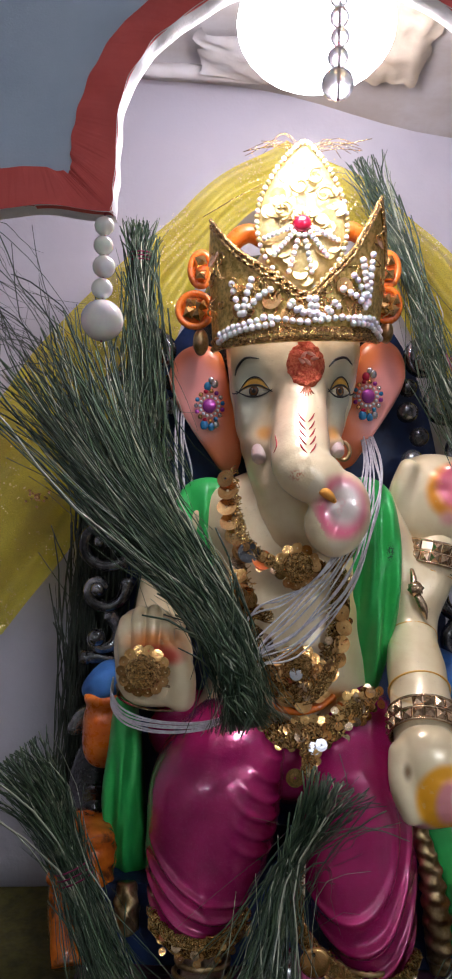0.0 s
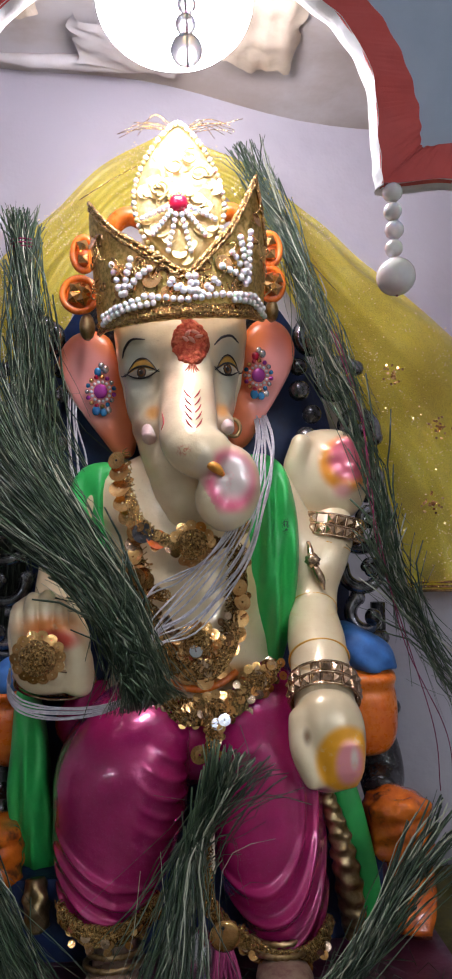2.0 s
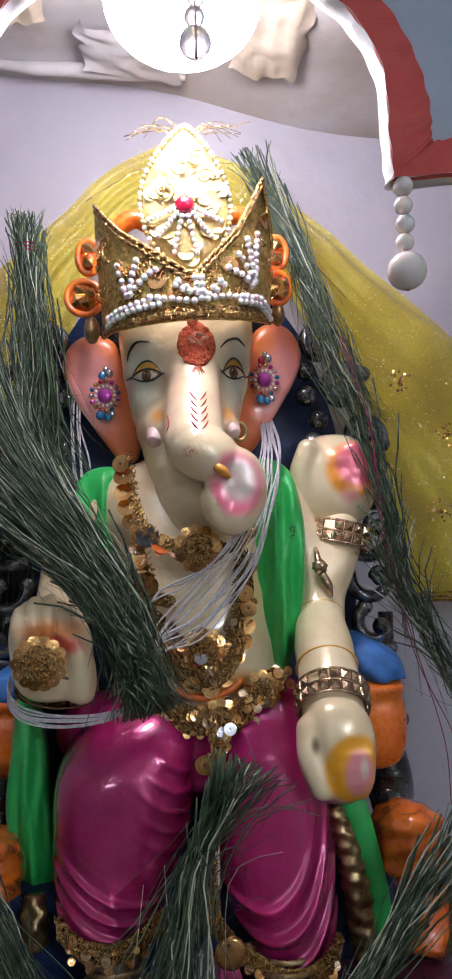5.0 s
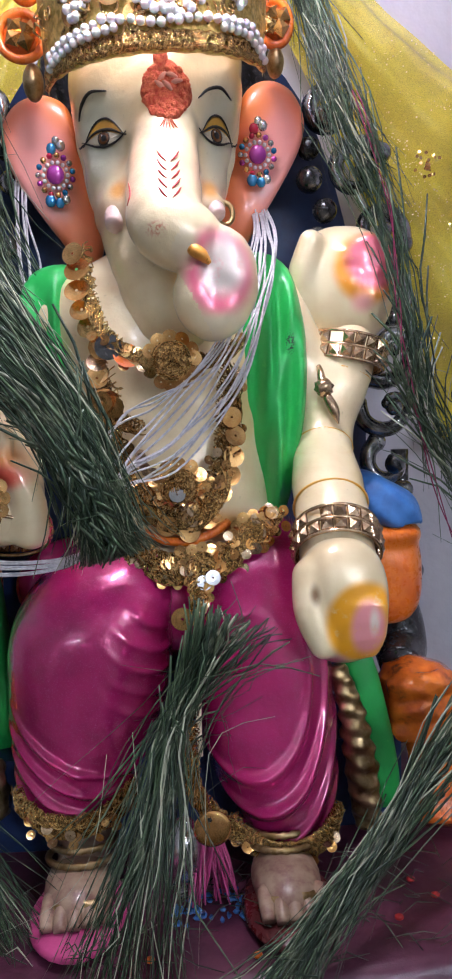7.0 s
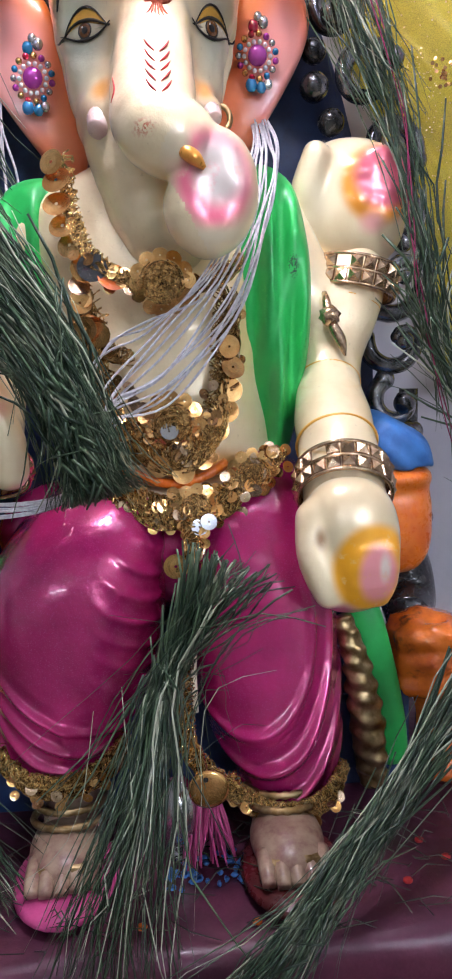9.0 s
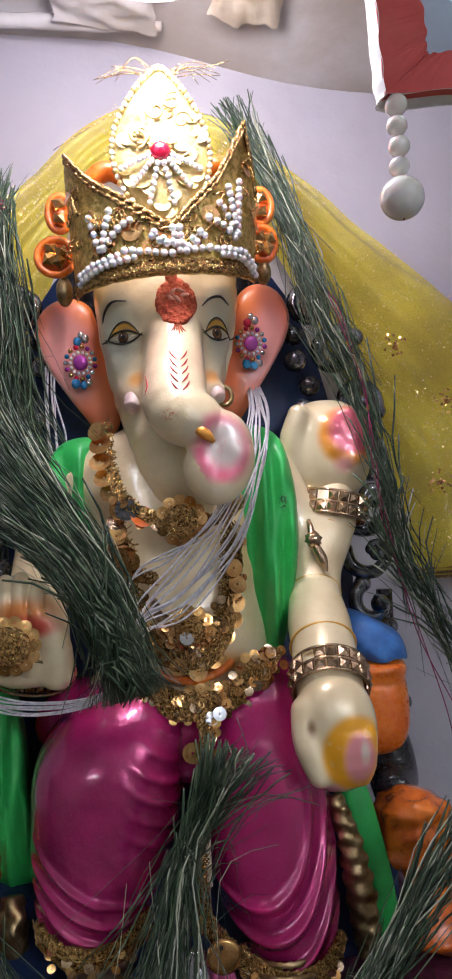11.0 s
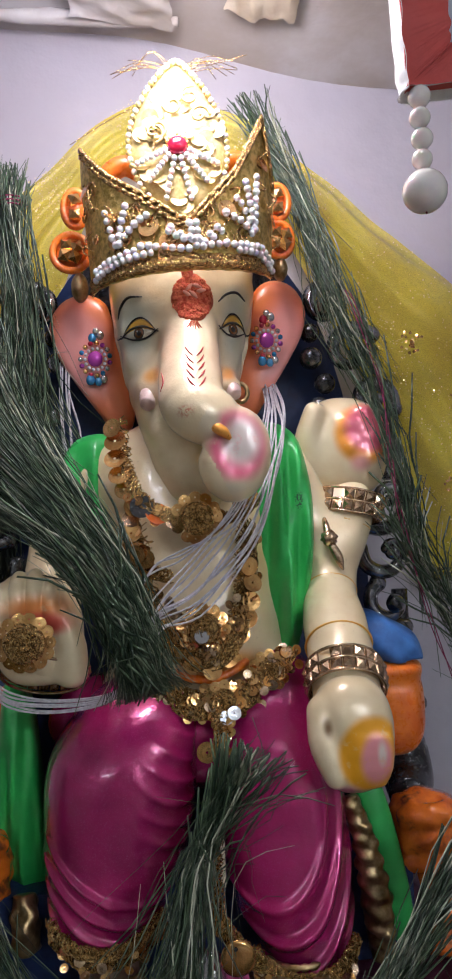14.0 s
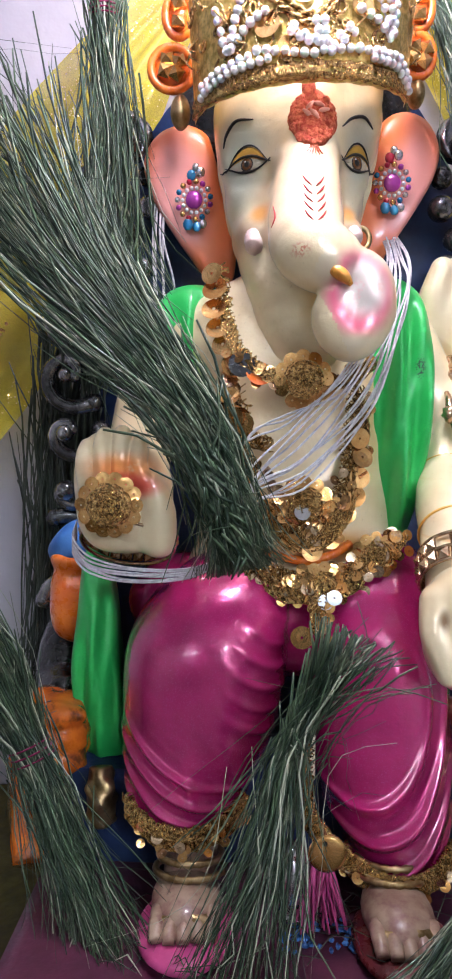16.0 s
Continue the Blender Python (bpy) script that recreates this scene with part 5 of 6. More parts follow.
# sprays of pearls: a fan at each side, one in the middle, and double rows along the rim
sprays = [((0.0085, 0.499), (0.0020, 0.522)), ((0.0100, 0.499), (0.0155, 0.522)), ((0.0115, 0.499), (0.0290, 0.514)), ((-0.0060, 0.482), (0.0310, 0.4895)), ((-0.0050, 0.487), (0.0200, 0.4925)),
          ((0.0600, 0.493), (0.0250, 0.4945)), ((0.0570, 0.4965), (0.0425, 0.5025)), ((0.0560, 0.4985), (0.0440, 0.5050)), ((0.0590, 0.4975), (0.0555, 0.5075)), ((0.0615, 0.4975), (0.0600, 0.5075)), ((0.0635, 0.4965), (0.0735, 0.5060)), ((0.0655, 0.4955), (0.0765, 0.5035)), ((0.0640, 0.493), (0.0935, 0.4985)),
          ((0.0880, 0.4935), (0.1130, 0.4895)), ((0.0930, 0.4975), (0.1120, 0.4945)), ((0.0975, 0.507), (0.0800, 0.516)), ((0.0980, 0.509), (0.0875, 0.527)), ((0.0990, 0.511), (0.0940, 0.539)), ((0.0995, 0.510), (0.1015, 0.545))]
for a, b in sprays:
    pearl_row(on_band(*a), on_band(*b), 0.0026)
for t, h, r in ((-0.22, 0.62, 0.0075), (0.02, 0.80, 0.007), (0.30, 0.66, 0.0065), (-0.48, 0.38, 0.0065), (0.52, 0.50, 0.006), (-0.78, 0.74, 0.0075), (0.62, 0.72, 0.006), (-0.5, 0.6, 0.006), (0.82, 0.6, 0.005), (-0.9, 0.42, 0.006), (0.12, 0.5, 0.006), (-0.1, 0.45, 0.006)):
    s = Shape().sequin(crown_at(t, h) + np.array(crown_normal(t)) * 0.0018, np.array(crown_normal(t)) + np.array((jit(0.2), 0, jit(0.3))), r, SEQUIN, 16)
    part("sequin", s, crown)
s = Shape()
for k in range(34):
    t, h = jit(0.92), rnd.uniform(0.2, 0.85)
    c, w, a0, r = crown_at(t, h), np.array(crown_normal(t)) * 0.0016, rnd.uniform(0, 6.28), rnd.uniform(0.004, 0.0075)
    e = np.array((math.cos(t * 1.5), math.sin(t * 1.5), 0))
    s.tube([c + w + e * r * (1 - 0.09 * i) * math.cos(a0 + 0.75 * i) + np.array((0, 0, r * (1 - 0.09 * i) * math.sin(a0 + 0.75 * i))) for i in range(10)], 0.0008, GOLD, 5, 30)
for k in range(40):
    t = jit(0.9)
    q = crown_at(t, rnd.uniform(0.15, 0.8))
    w = np.array(crown_normal(t)) * 0.0016
    s.tube([q + w, q + w * 1.5 + np.array((jit(0.006), 0, 0.006 + jit(0.006))), q + w + np.array((jit(0.010), 0, 0.013 + jit(0.005)))], 0.0007, GOLD, 5, 8)
tagged(part("embroidery", s, crown, "raised gold wire embroidery"), kind="stuff")
s = Shape()
for k in range(16):
    sx = -1 if k % 2 else 1
    l = rnd.uniform(0.018, 0.042)
    s.tube([(PX + sx * 0.004, 0.556, 0.631 - rnd.random() * 0.008), (PX + sx * (0.006 + l * 0.5), 0.556 + jit(0.008), 0.634 - 0.1 * l + jit(0.003)), (PX + sx * (0.008 + l), 0.556 + jit(0.015), 0.631 - rnd.random() * 0.010)], 0.00028, GOLD, 4, 8)
s.tube([(PX - 0.03, 0.556, 0.60), (PX - 0.05, 0.558, 0.590), (PX - 0.075, 0.56, 0.575)], 0.0003, GOLD, 4, 8)
tagged(part("loose_wire", s, crown, "fine loose gold wires"), kind="stuff")


# ---- jewellery ----
def ear_brooch(cx, cz, y, tone, label):
    t = thing("ear_brooch", label, "brooch", "jewelled brooches on the ears")
    s = Shape().ball((cx, y - 0.002, cz), (0.0058, 0.003, 0.0062), tone, 16, 10)
    part("centre_stone", s, t, "round violet centre stone")
    for k in range(14):
        a = k * 2 * math.pi / 14
        s = Shape().ball((cx + 0.0078 * math.cos(a), y - 0.001, cz + 0.0082 * math.sin(a)), 0.0014, SEED, 8, 6)
        part("seed_bead", s, t)
    for k in range(15):
        a = k * 2 * math.pi / 15 + 0.2
        q = 0.0112
        x, z = cx + q * math.cos(a), cz + q * math.sin(a) * 1.12
        m = (AQUA, SEQUIN, RUBY, SEQUIN, VIOLET, STEEL)[(k * 5) % 6]
        s = Shape().ball((x, y - 0.001, z), 0.0020, m, 10, 7)
        part("rim_stone", s, t)
    for dx, dz, m, r in ((-0.004, -0.0160, AQUA, 0.0036), (0.002, -0.0175, AQUA, 0.0030), (0.006, -0.0155, STEEL, 0.0028), (-0.002, 0.0165, AQUA if tone is VIOLET and cx < 0 else RUBY, 0.0032), (0.004, 0.0185, STEEL, 0.0032), (0.001, 0.0215, STEEL, 0.0026)):
        s = Shape().ball((cx + dx, y - 0.001, cz + dz), (r, r * 0.6, r * 1.2), m, 10, 7)
        part("drop_stone", s, t)


ear_brooch(-0.0160, 0.4405, 0.6250, VIOLET, "flower brooch of violet, blue and gold stones on an ear")
ear_brooch(0.1165, 0.4520, 0.6245, VIOLET, "flower brooch with violet centre and silver beads on an ear")


def bangle(c, axis, r, w, label, n=18, rows=2):
    """Rows of pyramid studs on a ring round a wrist."""
    t = thing("stud_bangle", label, "bangle", "studded bangles")
    ax = Vector(axis).normalized()
    u = ax.cross(Vector((0.3, 1, 0.2))).normalized()
    v = ax.cross(u)
    c = Vector(c)
    ring = [(math.cos(a), math.sin(a)) for a in np.linspace(0, 2 * math.pi, n, endpoint=False)]
    for h in ((-0.5, 0.0, 0.5) if rows == 2 else (-0.5, 0.5)):
        s = Shape().tube([c + u * (r * a) + v * (r * b) + ax * (h * w) for a, b in ring], 0.0011, COPPER, 6, 54, True)
        part("wire_ring", s, t, "thin bronze wire")
    for k in range(rows):
        h = ((k + 0.5) / rows - 0.5) * w
        for i, (a, b) in enumerate(ring):
            if i % 9 == 4 and k:
                continue
            d = u * a + v * b
            s = Shape().stud(c + d * (r - 0.0005) + ax * h, d + ax * jit(0.12), ax + u * jit(0.1), min(0.92 * math.pi * r / n, w / rows * 0.45), COPPER)
            part("stud", s, t, smooth=False)
    return t


bangle((0.1422, 0.5235, 0.2085), (0.10, 0.72, 0.70), 0.0242, 0.0175, "antique gold bangle with two rows of pyramid studs on the wrist", 20)
bangle((0.1725, 0.615, 0.3205), (0.22, 0.12, 1), 0.0255, 0.017, "antique gold stud bangle below the raised palm", 20)
bangle((-0.047, 0.542, 0.2225), (0.05, 0.55, 0.8), 0.0270, 0.010, "thin antique gold bangle on the raised hand's wrist", 24, 1)
s = Shape()
s.tube([(0.1478, 0.590, 0.311), (0.148, 0.585, 0.306), (0.148, 0.581, 0.300)], [0.0016, 0.0025, 0.003], COPPER, 8, 10)
s.ball((0.1485, 0.579, 0.297), (0.0062, 0.005, 0.0058), COPPER, 14, 9, lambda q: 1 + 0.15 * math.sin(q[0] * 9) * math.sin(q[2] * 8))
s.tube([(0.150, 0.578, 0.292), (0.154, 0.576, 0.283), (0.1565, 0.575, 0.274)], [0.0030, 0.0034, 0.0006], COPPER, 8, 12)
solid("bangle_charm", s, "antique bronze charm hanging from the stud bangle", "charm")

# flower brooch on the raised palm
flower = thing("palm_brooch", "round gold filigree flower brooch on the raised palm", "brooch")
s = Shape().ball((-0.0535, 0.5105, 0.2430), (0.0125, 0.0035, 0.0125), GOLD, 22, 10, lambda q: 1 + 0.12 * noise.noise(Vector(q) * 6))
part("boss", s, flower)
for k in range(14):
    a = k * 2 * math.pi / 14
    cx, cz = -0.0535 + 0.0150 * math.cos(a), 0.2430 + 0.0146 * math.sin(a)
    s = Shape().sequin((cx, 0.5118, cz), (math.cos(a) * 0.5 + jit(0.2), -1, math.sin(a) * 0.5 + jit(0.2)), 0.0042, SEQUIN, 10)
    part("petal", s, flower)
s = Shape()
for k in range(70):
    a, q = rnd.uniform(0, 6.28), rnd.random() * 0.011
    s.tube([(-0.0535 + q * math.cos(a), 0.5070 + jit(0.001), 0.2430 + q * math.sin(a)), (-0.0535 + q * math.cos(a + 0.5), 0.5058, 0.2430 + q * math.sin(a + 0.5)), (-0.0535 + q * math.cos(a + 1), 0.5070, 0.2430 + q * math.sin(a + 1))], 0.0004, GOLD, 4)
part("filigree", s, flower, "gold wire filigree")


def zari_rope(s, path, r, n, fuzz):
    """A loose rope of many gold wires."""
    p = spline(path, n)
    for k in range(fuzz):
        ph, am = rnd.uniform(0, 6.28), r * rnd.uniform(0.4, 1.1)
        a = rnd.randint(0, n // 2)
        b = min(n, a + rnd.randint(n // 4, n))
        w = rnd.uniform(0.5, 1.4)
        s.tube([q + np.array((am * math.cos(i * w + ph), -abs(am * math.sin(i * w * 0.7 + ph)) * 0.9, am * math.sin(i * w + ph))) for i, q in enumerate(p[a:b], a)], rnd.uniform(0.0003, 0.0006), GOLD, 4)


def sequin_line(parent, path, n, r, spread, name="sequin"):
    p = spline(path, n)
    for q in p:
        s = Shape().sequin(q + np.array((jit(spread), -0.002 - rnd.random() * 0.002, jit(spread))), (jit(0.5), -1, 0.25 + jit(0.5)), r * rnd.uniform(0.8, 1.15), SEQUIN if rnd.random() < 0.6 else (COPPER if rnd.random() < 0.6 else BROWNSEQ))
        part(name, s, parent)


def medallion(parent, c, r, tilt=0.1):
    c = np.array(c)
    s = Shape().ball(c, (r * 0.7, r * 0.28, r * 0.7), GOLD, 20, 10, lambda q: 1 + 0.16 * noise.noise(Vector(q) * 7))
    m = part("medallion", s, parent, "gold filigree medallion")
    s = Shape()
    for k in range(60):
        a, q = rnd.uniform(0, 6.28), rnd.random() * r * 0.75
        s.tube([c + np.array((q * math.cos(a + d), -r * 0.30 - (0.0008 if d == 0.4 else 0), q * math.sin(a + d))) for d in (0, 0.4, 0.8)], 0.0004, GOLD, 4)
    tagged(part("filigree", s, m, "fine gold wire filigree"), kind="stuff")
    for k in range(12):
        a = k * math.pi / 6 + jit(0.1)
        s = Shape().sequin(c + np.array((r * 0.88 * math.cos(a), -0.0005, r * 0.88 * math.sin(a))), (0.45 * math.cos(a) + jit(0.2), -1, 0.45 * math.sin(a) + jit(0.2)), r * 0.28, SEQUIN)
        part("sequin", s, m)


neck = thing("short_necklace", "gold zari necklace with large sequins and a round medallion", "necklace")
path = [(-0.001, 0.583, 0.386), (0.000, 0.570, 0.370), (0.003, 0.562, 0.350), (0.010, 0.557, 0.332), (0.024, 0.553, 0.320), (0.045, 0.552, 0.313), (0.070, 0.556, 0.314), (0.090, 0.567, 0.326)]
s = Shape()
zari_rope(s, [(p[0] + 0.006, p[1], p[2]) for p in path], 0.0045, 46, 60)
part("zari_rope", s, neck, "loose bright gold wires")
for i, (x, z, r) in enumerate(((-0.001, 0.378, 0.0068), (0.001, 0.369, 0.0078), (0.0005, 0.357, 0.0075), (0.003, 0.346, 0.0075), (0.006, 0.336, 0.007), (0.014, 0.3275, 0.0072))):
    s = Shape().sequin((x, 0.561 - 0.0008 * i, z), (-0.35 + jit(0.2), -1, 0.45 + jit(0.25)), r, SEQUIN, 18)
    part("sequin", s, neck)
s = Shape().sequin((0.0175, 0.551, 0.3235), (0, -1, 0.2), 0.0078, BLACKGLOSS, 18)
part("dark_sequin", s, neck, "dark tarnished sequin")
s = Shape().sequin((0.028, 0.5515, 0.3185), (0.2, -1, 0.5), 0.0080, ORANGE, 18)
part("orange_sequin", s, neck, "orange sequin")
sequin_line(neck, path[3:], 28, 0.0032, 0.006)
medallion(neck, (0.0535, 0.546, 0.3145), 0.0155)

longn = thing("long_necklace", "long gold zari necklace with round sequins hanging over the belly", "necklace")
path = [(0.012, 0.567, 0.305), (0.013, 0.560, 0.285), (0.016, 0.555, 0.262), (0.026, 0.551, 0.238), (0.042, 0.549, 0.224), (0.058, 0.548, 0.219), (0.074, 0.550, 0.230), (0.083, 0.555, 0.250), (0.088, 0.561, 0.275), (0.091, 0.567, 0.308)]
s = Shape()
zari_rope(s, path, 0.0052, 60, 80)
zari_rope(s, [(p[0] * 0.86 + 0.0075, p[1] - 0.001, p[2] + 0.004) for p in path], 0.0055, 60, 60)
part("zari_rope", s, longn, "loose gold wires")
sequin_line(longn, path, 52, 0.0033, 0.006)
sequin_line(longn, [(p[0] * 0.8 + 0.011, p[1] - 0.002, p[2] + 0.008) for p in path[2:8]], 40, 0.0033, 0.008)
s = Shape()
zari_rope(s, [(0.010, 0.566, 0.322), (0.013, 0.560, 0.300), (0.020, 0.556, 0.284), (0.034, 0.552, 0.276)], 0.005, 30, 40)
part("side_rope", s, longn, "loose gold wires")
sequin_line(longn, [(0.010, 0.563, 0.322), (0.013, 0.557, 0.300), (0.020, 0.553, 0.286)], 9, 0.0062, 0.004)
for x, z, r in ((0.0875, 0.281, 0.0062), (0.0895, 0.270, 0.0066), (0.0880, 0.258, 0.0066), (0.0855, 0.247, 0.0066), (0.080, 0.237, 0.0062), (0.035, 0.226, 0.006), (0.047, 0.219, 0.0062), (0.060, 0.215, 0.0062), (0.071, 0.222, 0.006), (0.013, 0.292, 0.0065), (0.012, 0.278, 0.005)):
    s = Shape().sequin((x, 0.5435 + 1.7 * max(0, x - 0.06) ** 1.5, z), (0.3 * (x - 0.055) / 0.03, -1, 0.2 + jit(0.3)), r, SEQUIN, 16)
    part("sequin", s, longn)
medallion(longn, (0.0555, 0.5445, 0.2415), 0.0155)
s = Shape().sequin((0.0535, 0.5385, 0.2380), (0.1, -1, 0.5), 0.0048, STEEL, 12)
part("sequin", s, longn, "silver sequin")

belt = thing("waist_belt", "gold zari waist belt with sequin rosettes and a hanging drop", "belt")
path = [(0.020, 0.556, 0.212), (0.034, 0.548, 0.204), (0.052, 0.543, 0.199), (0.070, 0.542, 0.200), (0.088, 0.545, 0.207), (0.104, 0.550, 0.216), (0.113, 0.556, 0.222)]
s = Shape()
zari_rope(s, path, 0.0048, 50, 70)
zari_rope(s, [(p[0], p[1] - 0.001, p[2] - 0.009) for p in path[:5]], 0.0052, 40, 50)
zari_rope(s, [(0.062, 0.541, 0.197), (0.063, 0.536, 0.185), (0.063, 0.531, 0.172)], 0.0055, 20, 40)
part("zari_rope", s, belt, "loose gold wires")
sequin_line(belt, path, 60, 0.0034, 0.008)
sequin_line(belt, [(p[0], p[1] - 0.001, p[2] - 0.010) for p in path[:5]], 30, 0.0032, 0.007)
sequin_line(belt, [(0.061, 0.540, 0.194), (0.063, 0.536, 0.184), (0.062, 0.530, 0.168)], 26, 0.0030, 0.007)
medallion(belt, (0.0975, 0.5465, 0.2125), 0.0125)
medallion(belt, (0.0660, 0.5380, 0.1960), 0.0125)
for x, z in ((0.067, 0.1875), (0.072, 0.190)):
    s = Shape().sequin((x, 0.5315, z), (0.1, -1, 0.4), 0.0045, STEEL, 12)
    part("sequin", s, belt, "silver sequin")
s = Shape().sequin((0.0535, 0.527, 0.1680), (0, -1, 0.2), 0.0065, SEQUIN, 16)
part("sequin", s, belt)

# lace hems round the ankles
for cx, z0, yy, w in ((0.1085, 0.044, 0.543, 0.034), (-0.012, 0.066, 0.548, 0.036)):
    hem = thing("ankle_lace", "gold sequin lace trim round the idol's ankle", "lace trim", "gold ankle lace")
    arc = [(cx + w * math.sin(a) , yy - 0.034 * math.cos(a) - 0.006, z0 - 0.003 * math.cos(a) + 0.010 * abs(math.sin(a)) ** 2) for a in np.linspace(-1.2, 1.2, 9)]
    s = Shape()
    zari_rope(s, arc, 0.0038, 50, 90)
    zari_rope(s, [(p[0] * 1.0, p[1] + 0.003, p[2] - 0.008) for p in arc], 0.0036, 50, 70)
    part("zari_band", s, hem, "tangled gold wires")
    sequin_line(hem, [(p[0], p[1], p[2] - 0.008) for p in arc], 20, 0.0030, 0.005)
s = Shape()
zari_rope(s, [(0.056, 0.518, 0.125), (0.0545, 0.512, 0.100), (0.056, 0.508, 0.078), (0.068, 0.505, 0.062), (0.080, 0.503, 0.052)], 0.005, 40, 90)
strip = solid("lace_strip", s, "strip of tangled gold lace beside the knee", "lace trim")
s = Shape().pillow([(0.0640 + 0.0098 * math.cos(a), 0.0705 + 0.0098 * math.sin(a)) for a in np.linspace(0, 6.283, 16, endpoint=False)], 0.4765, 0.0009, SEQUIN, 0.0006, 32, 6)
s.ball((0.0628, 0.4755, 0.0762), 0.0012, BLACKGLOSS, 8, 6)
s.tube([(0.0640, 0.478, 0.0765), (0.063, 0.488, 0.078), (0.062, 0.503, 0.077)], 0.0008, GOLD, 6, 8)
solid("gold_coin", s, "large round gold sequin coin hanging from the lace", "coin")

# ---- threads ----
threads = thing("sacred_thread", "bundle of white cotton threads slung across the idol's chest", "thread")
for k in range(15):
    e = k / 14 - 0.5
    pts = [(0.119 + 0.010 * e, 0.645, 0.425 + jit(0.003)), (0.1165 + 0.013 * e + jit(0.0015), 0.600 + jit(0.004), 0.398), (0.112 + 0.017 * e + jit(0.0025), 0.569 + jit(0.004), 0.376), (0.104 + 0.020 * e + jit(0.003), 0.558 + jit(0.003), 0.350), (0.085 + 0.018 * e + jit(0.004), 0.543 + jit(0.003), 0.309 - 0.022 * e + jit(0.004)), (0.052 + 0.006 * e, 0.533 + jit(0.003), 0.274 - 0.036 * e + jit(0.007)), (0.024 + jit(0.004), 0.527, 0.252 - 0.014 * e + jit(0.003)), (0.019 + jit(0.003), 0.522, 0.232 + jit(0.006))]
    if k in (1, 3, 5):
        pts = pts[:5] + [(0.045, 0.538, 0.288 + 0.004 * k / 3), (0.026, 0.543, 0.283 + jit(0.003)), (0.015, 0.544, 0.270 + jit(0.003)), (0.017, 0.538, 0.258)]
    s = Shape().tube(pts, 0.00062, THREAD, 6, 44)
    part("strand", s, threads)
wrist = thing("wrist_thread", "white cotton threads looped round the raised wrist", "thread")
for k in range(6):
    o = 0.0018 * k
    s = Shape().tube([(-0.079, 0.548, 0.230 - o), (-0.0775, 0.533, 0.222 - o), (-0.066, 0.522, 0.213 - o + jit(0.001)), (-0.042, 0.517, 0.2085 - o + jit(0.001)), (-0.012, 0.520, 0.2075 - o * 0.6), (0.010, 0.525, 0.212 + jit(0.002))], 0.0007, THREAD, 6, 34)
    part("strand", s, wrist)
hang = thing("side_thread", "white cotton threads hanging behind the ear", "thread")
for k in range(5):
    x = -0.044 + 0.0022 * k
    s = Shape().tube([(x, 0.64, 0.45), (x + jit(0.003), 0.632, 0.42), (x + jit(0.003) + 0.003, 0.625, 0.385), (x + 0.004, 0.618, 0.365)], 0.0008, THREAD, 5, 16)
    part("strand", s, hang)
yarn = thing("yarn", "magenta yarn trailing through the grass beside the throne", "yarn")
for k in range(2):
    w = 0.003 * k
    s = Shape().tube([(0.176 + w, 0.605, 0.485), (0.181 + w, 0.600, 0.466), (0.196 + w + jit(0.002), 0.594, 0.409), (0.201 - w, 0.588, 0.350 + jit(0.003)), (0.203 + w, 0.587, 0.308), (0.228 - w + jit(0.003), 0.590, 0.227), (0.246 + 3 * w, 0.592, 0.157), (0.252 + 4 * w, 0.60, 0.10 + jit(0.01))], 0.0004, YARN, 5, 60)
    part("strand", s, yarn)


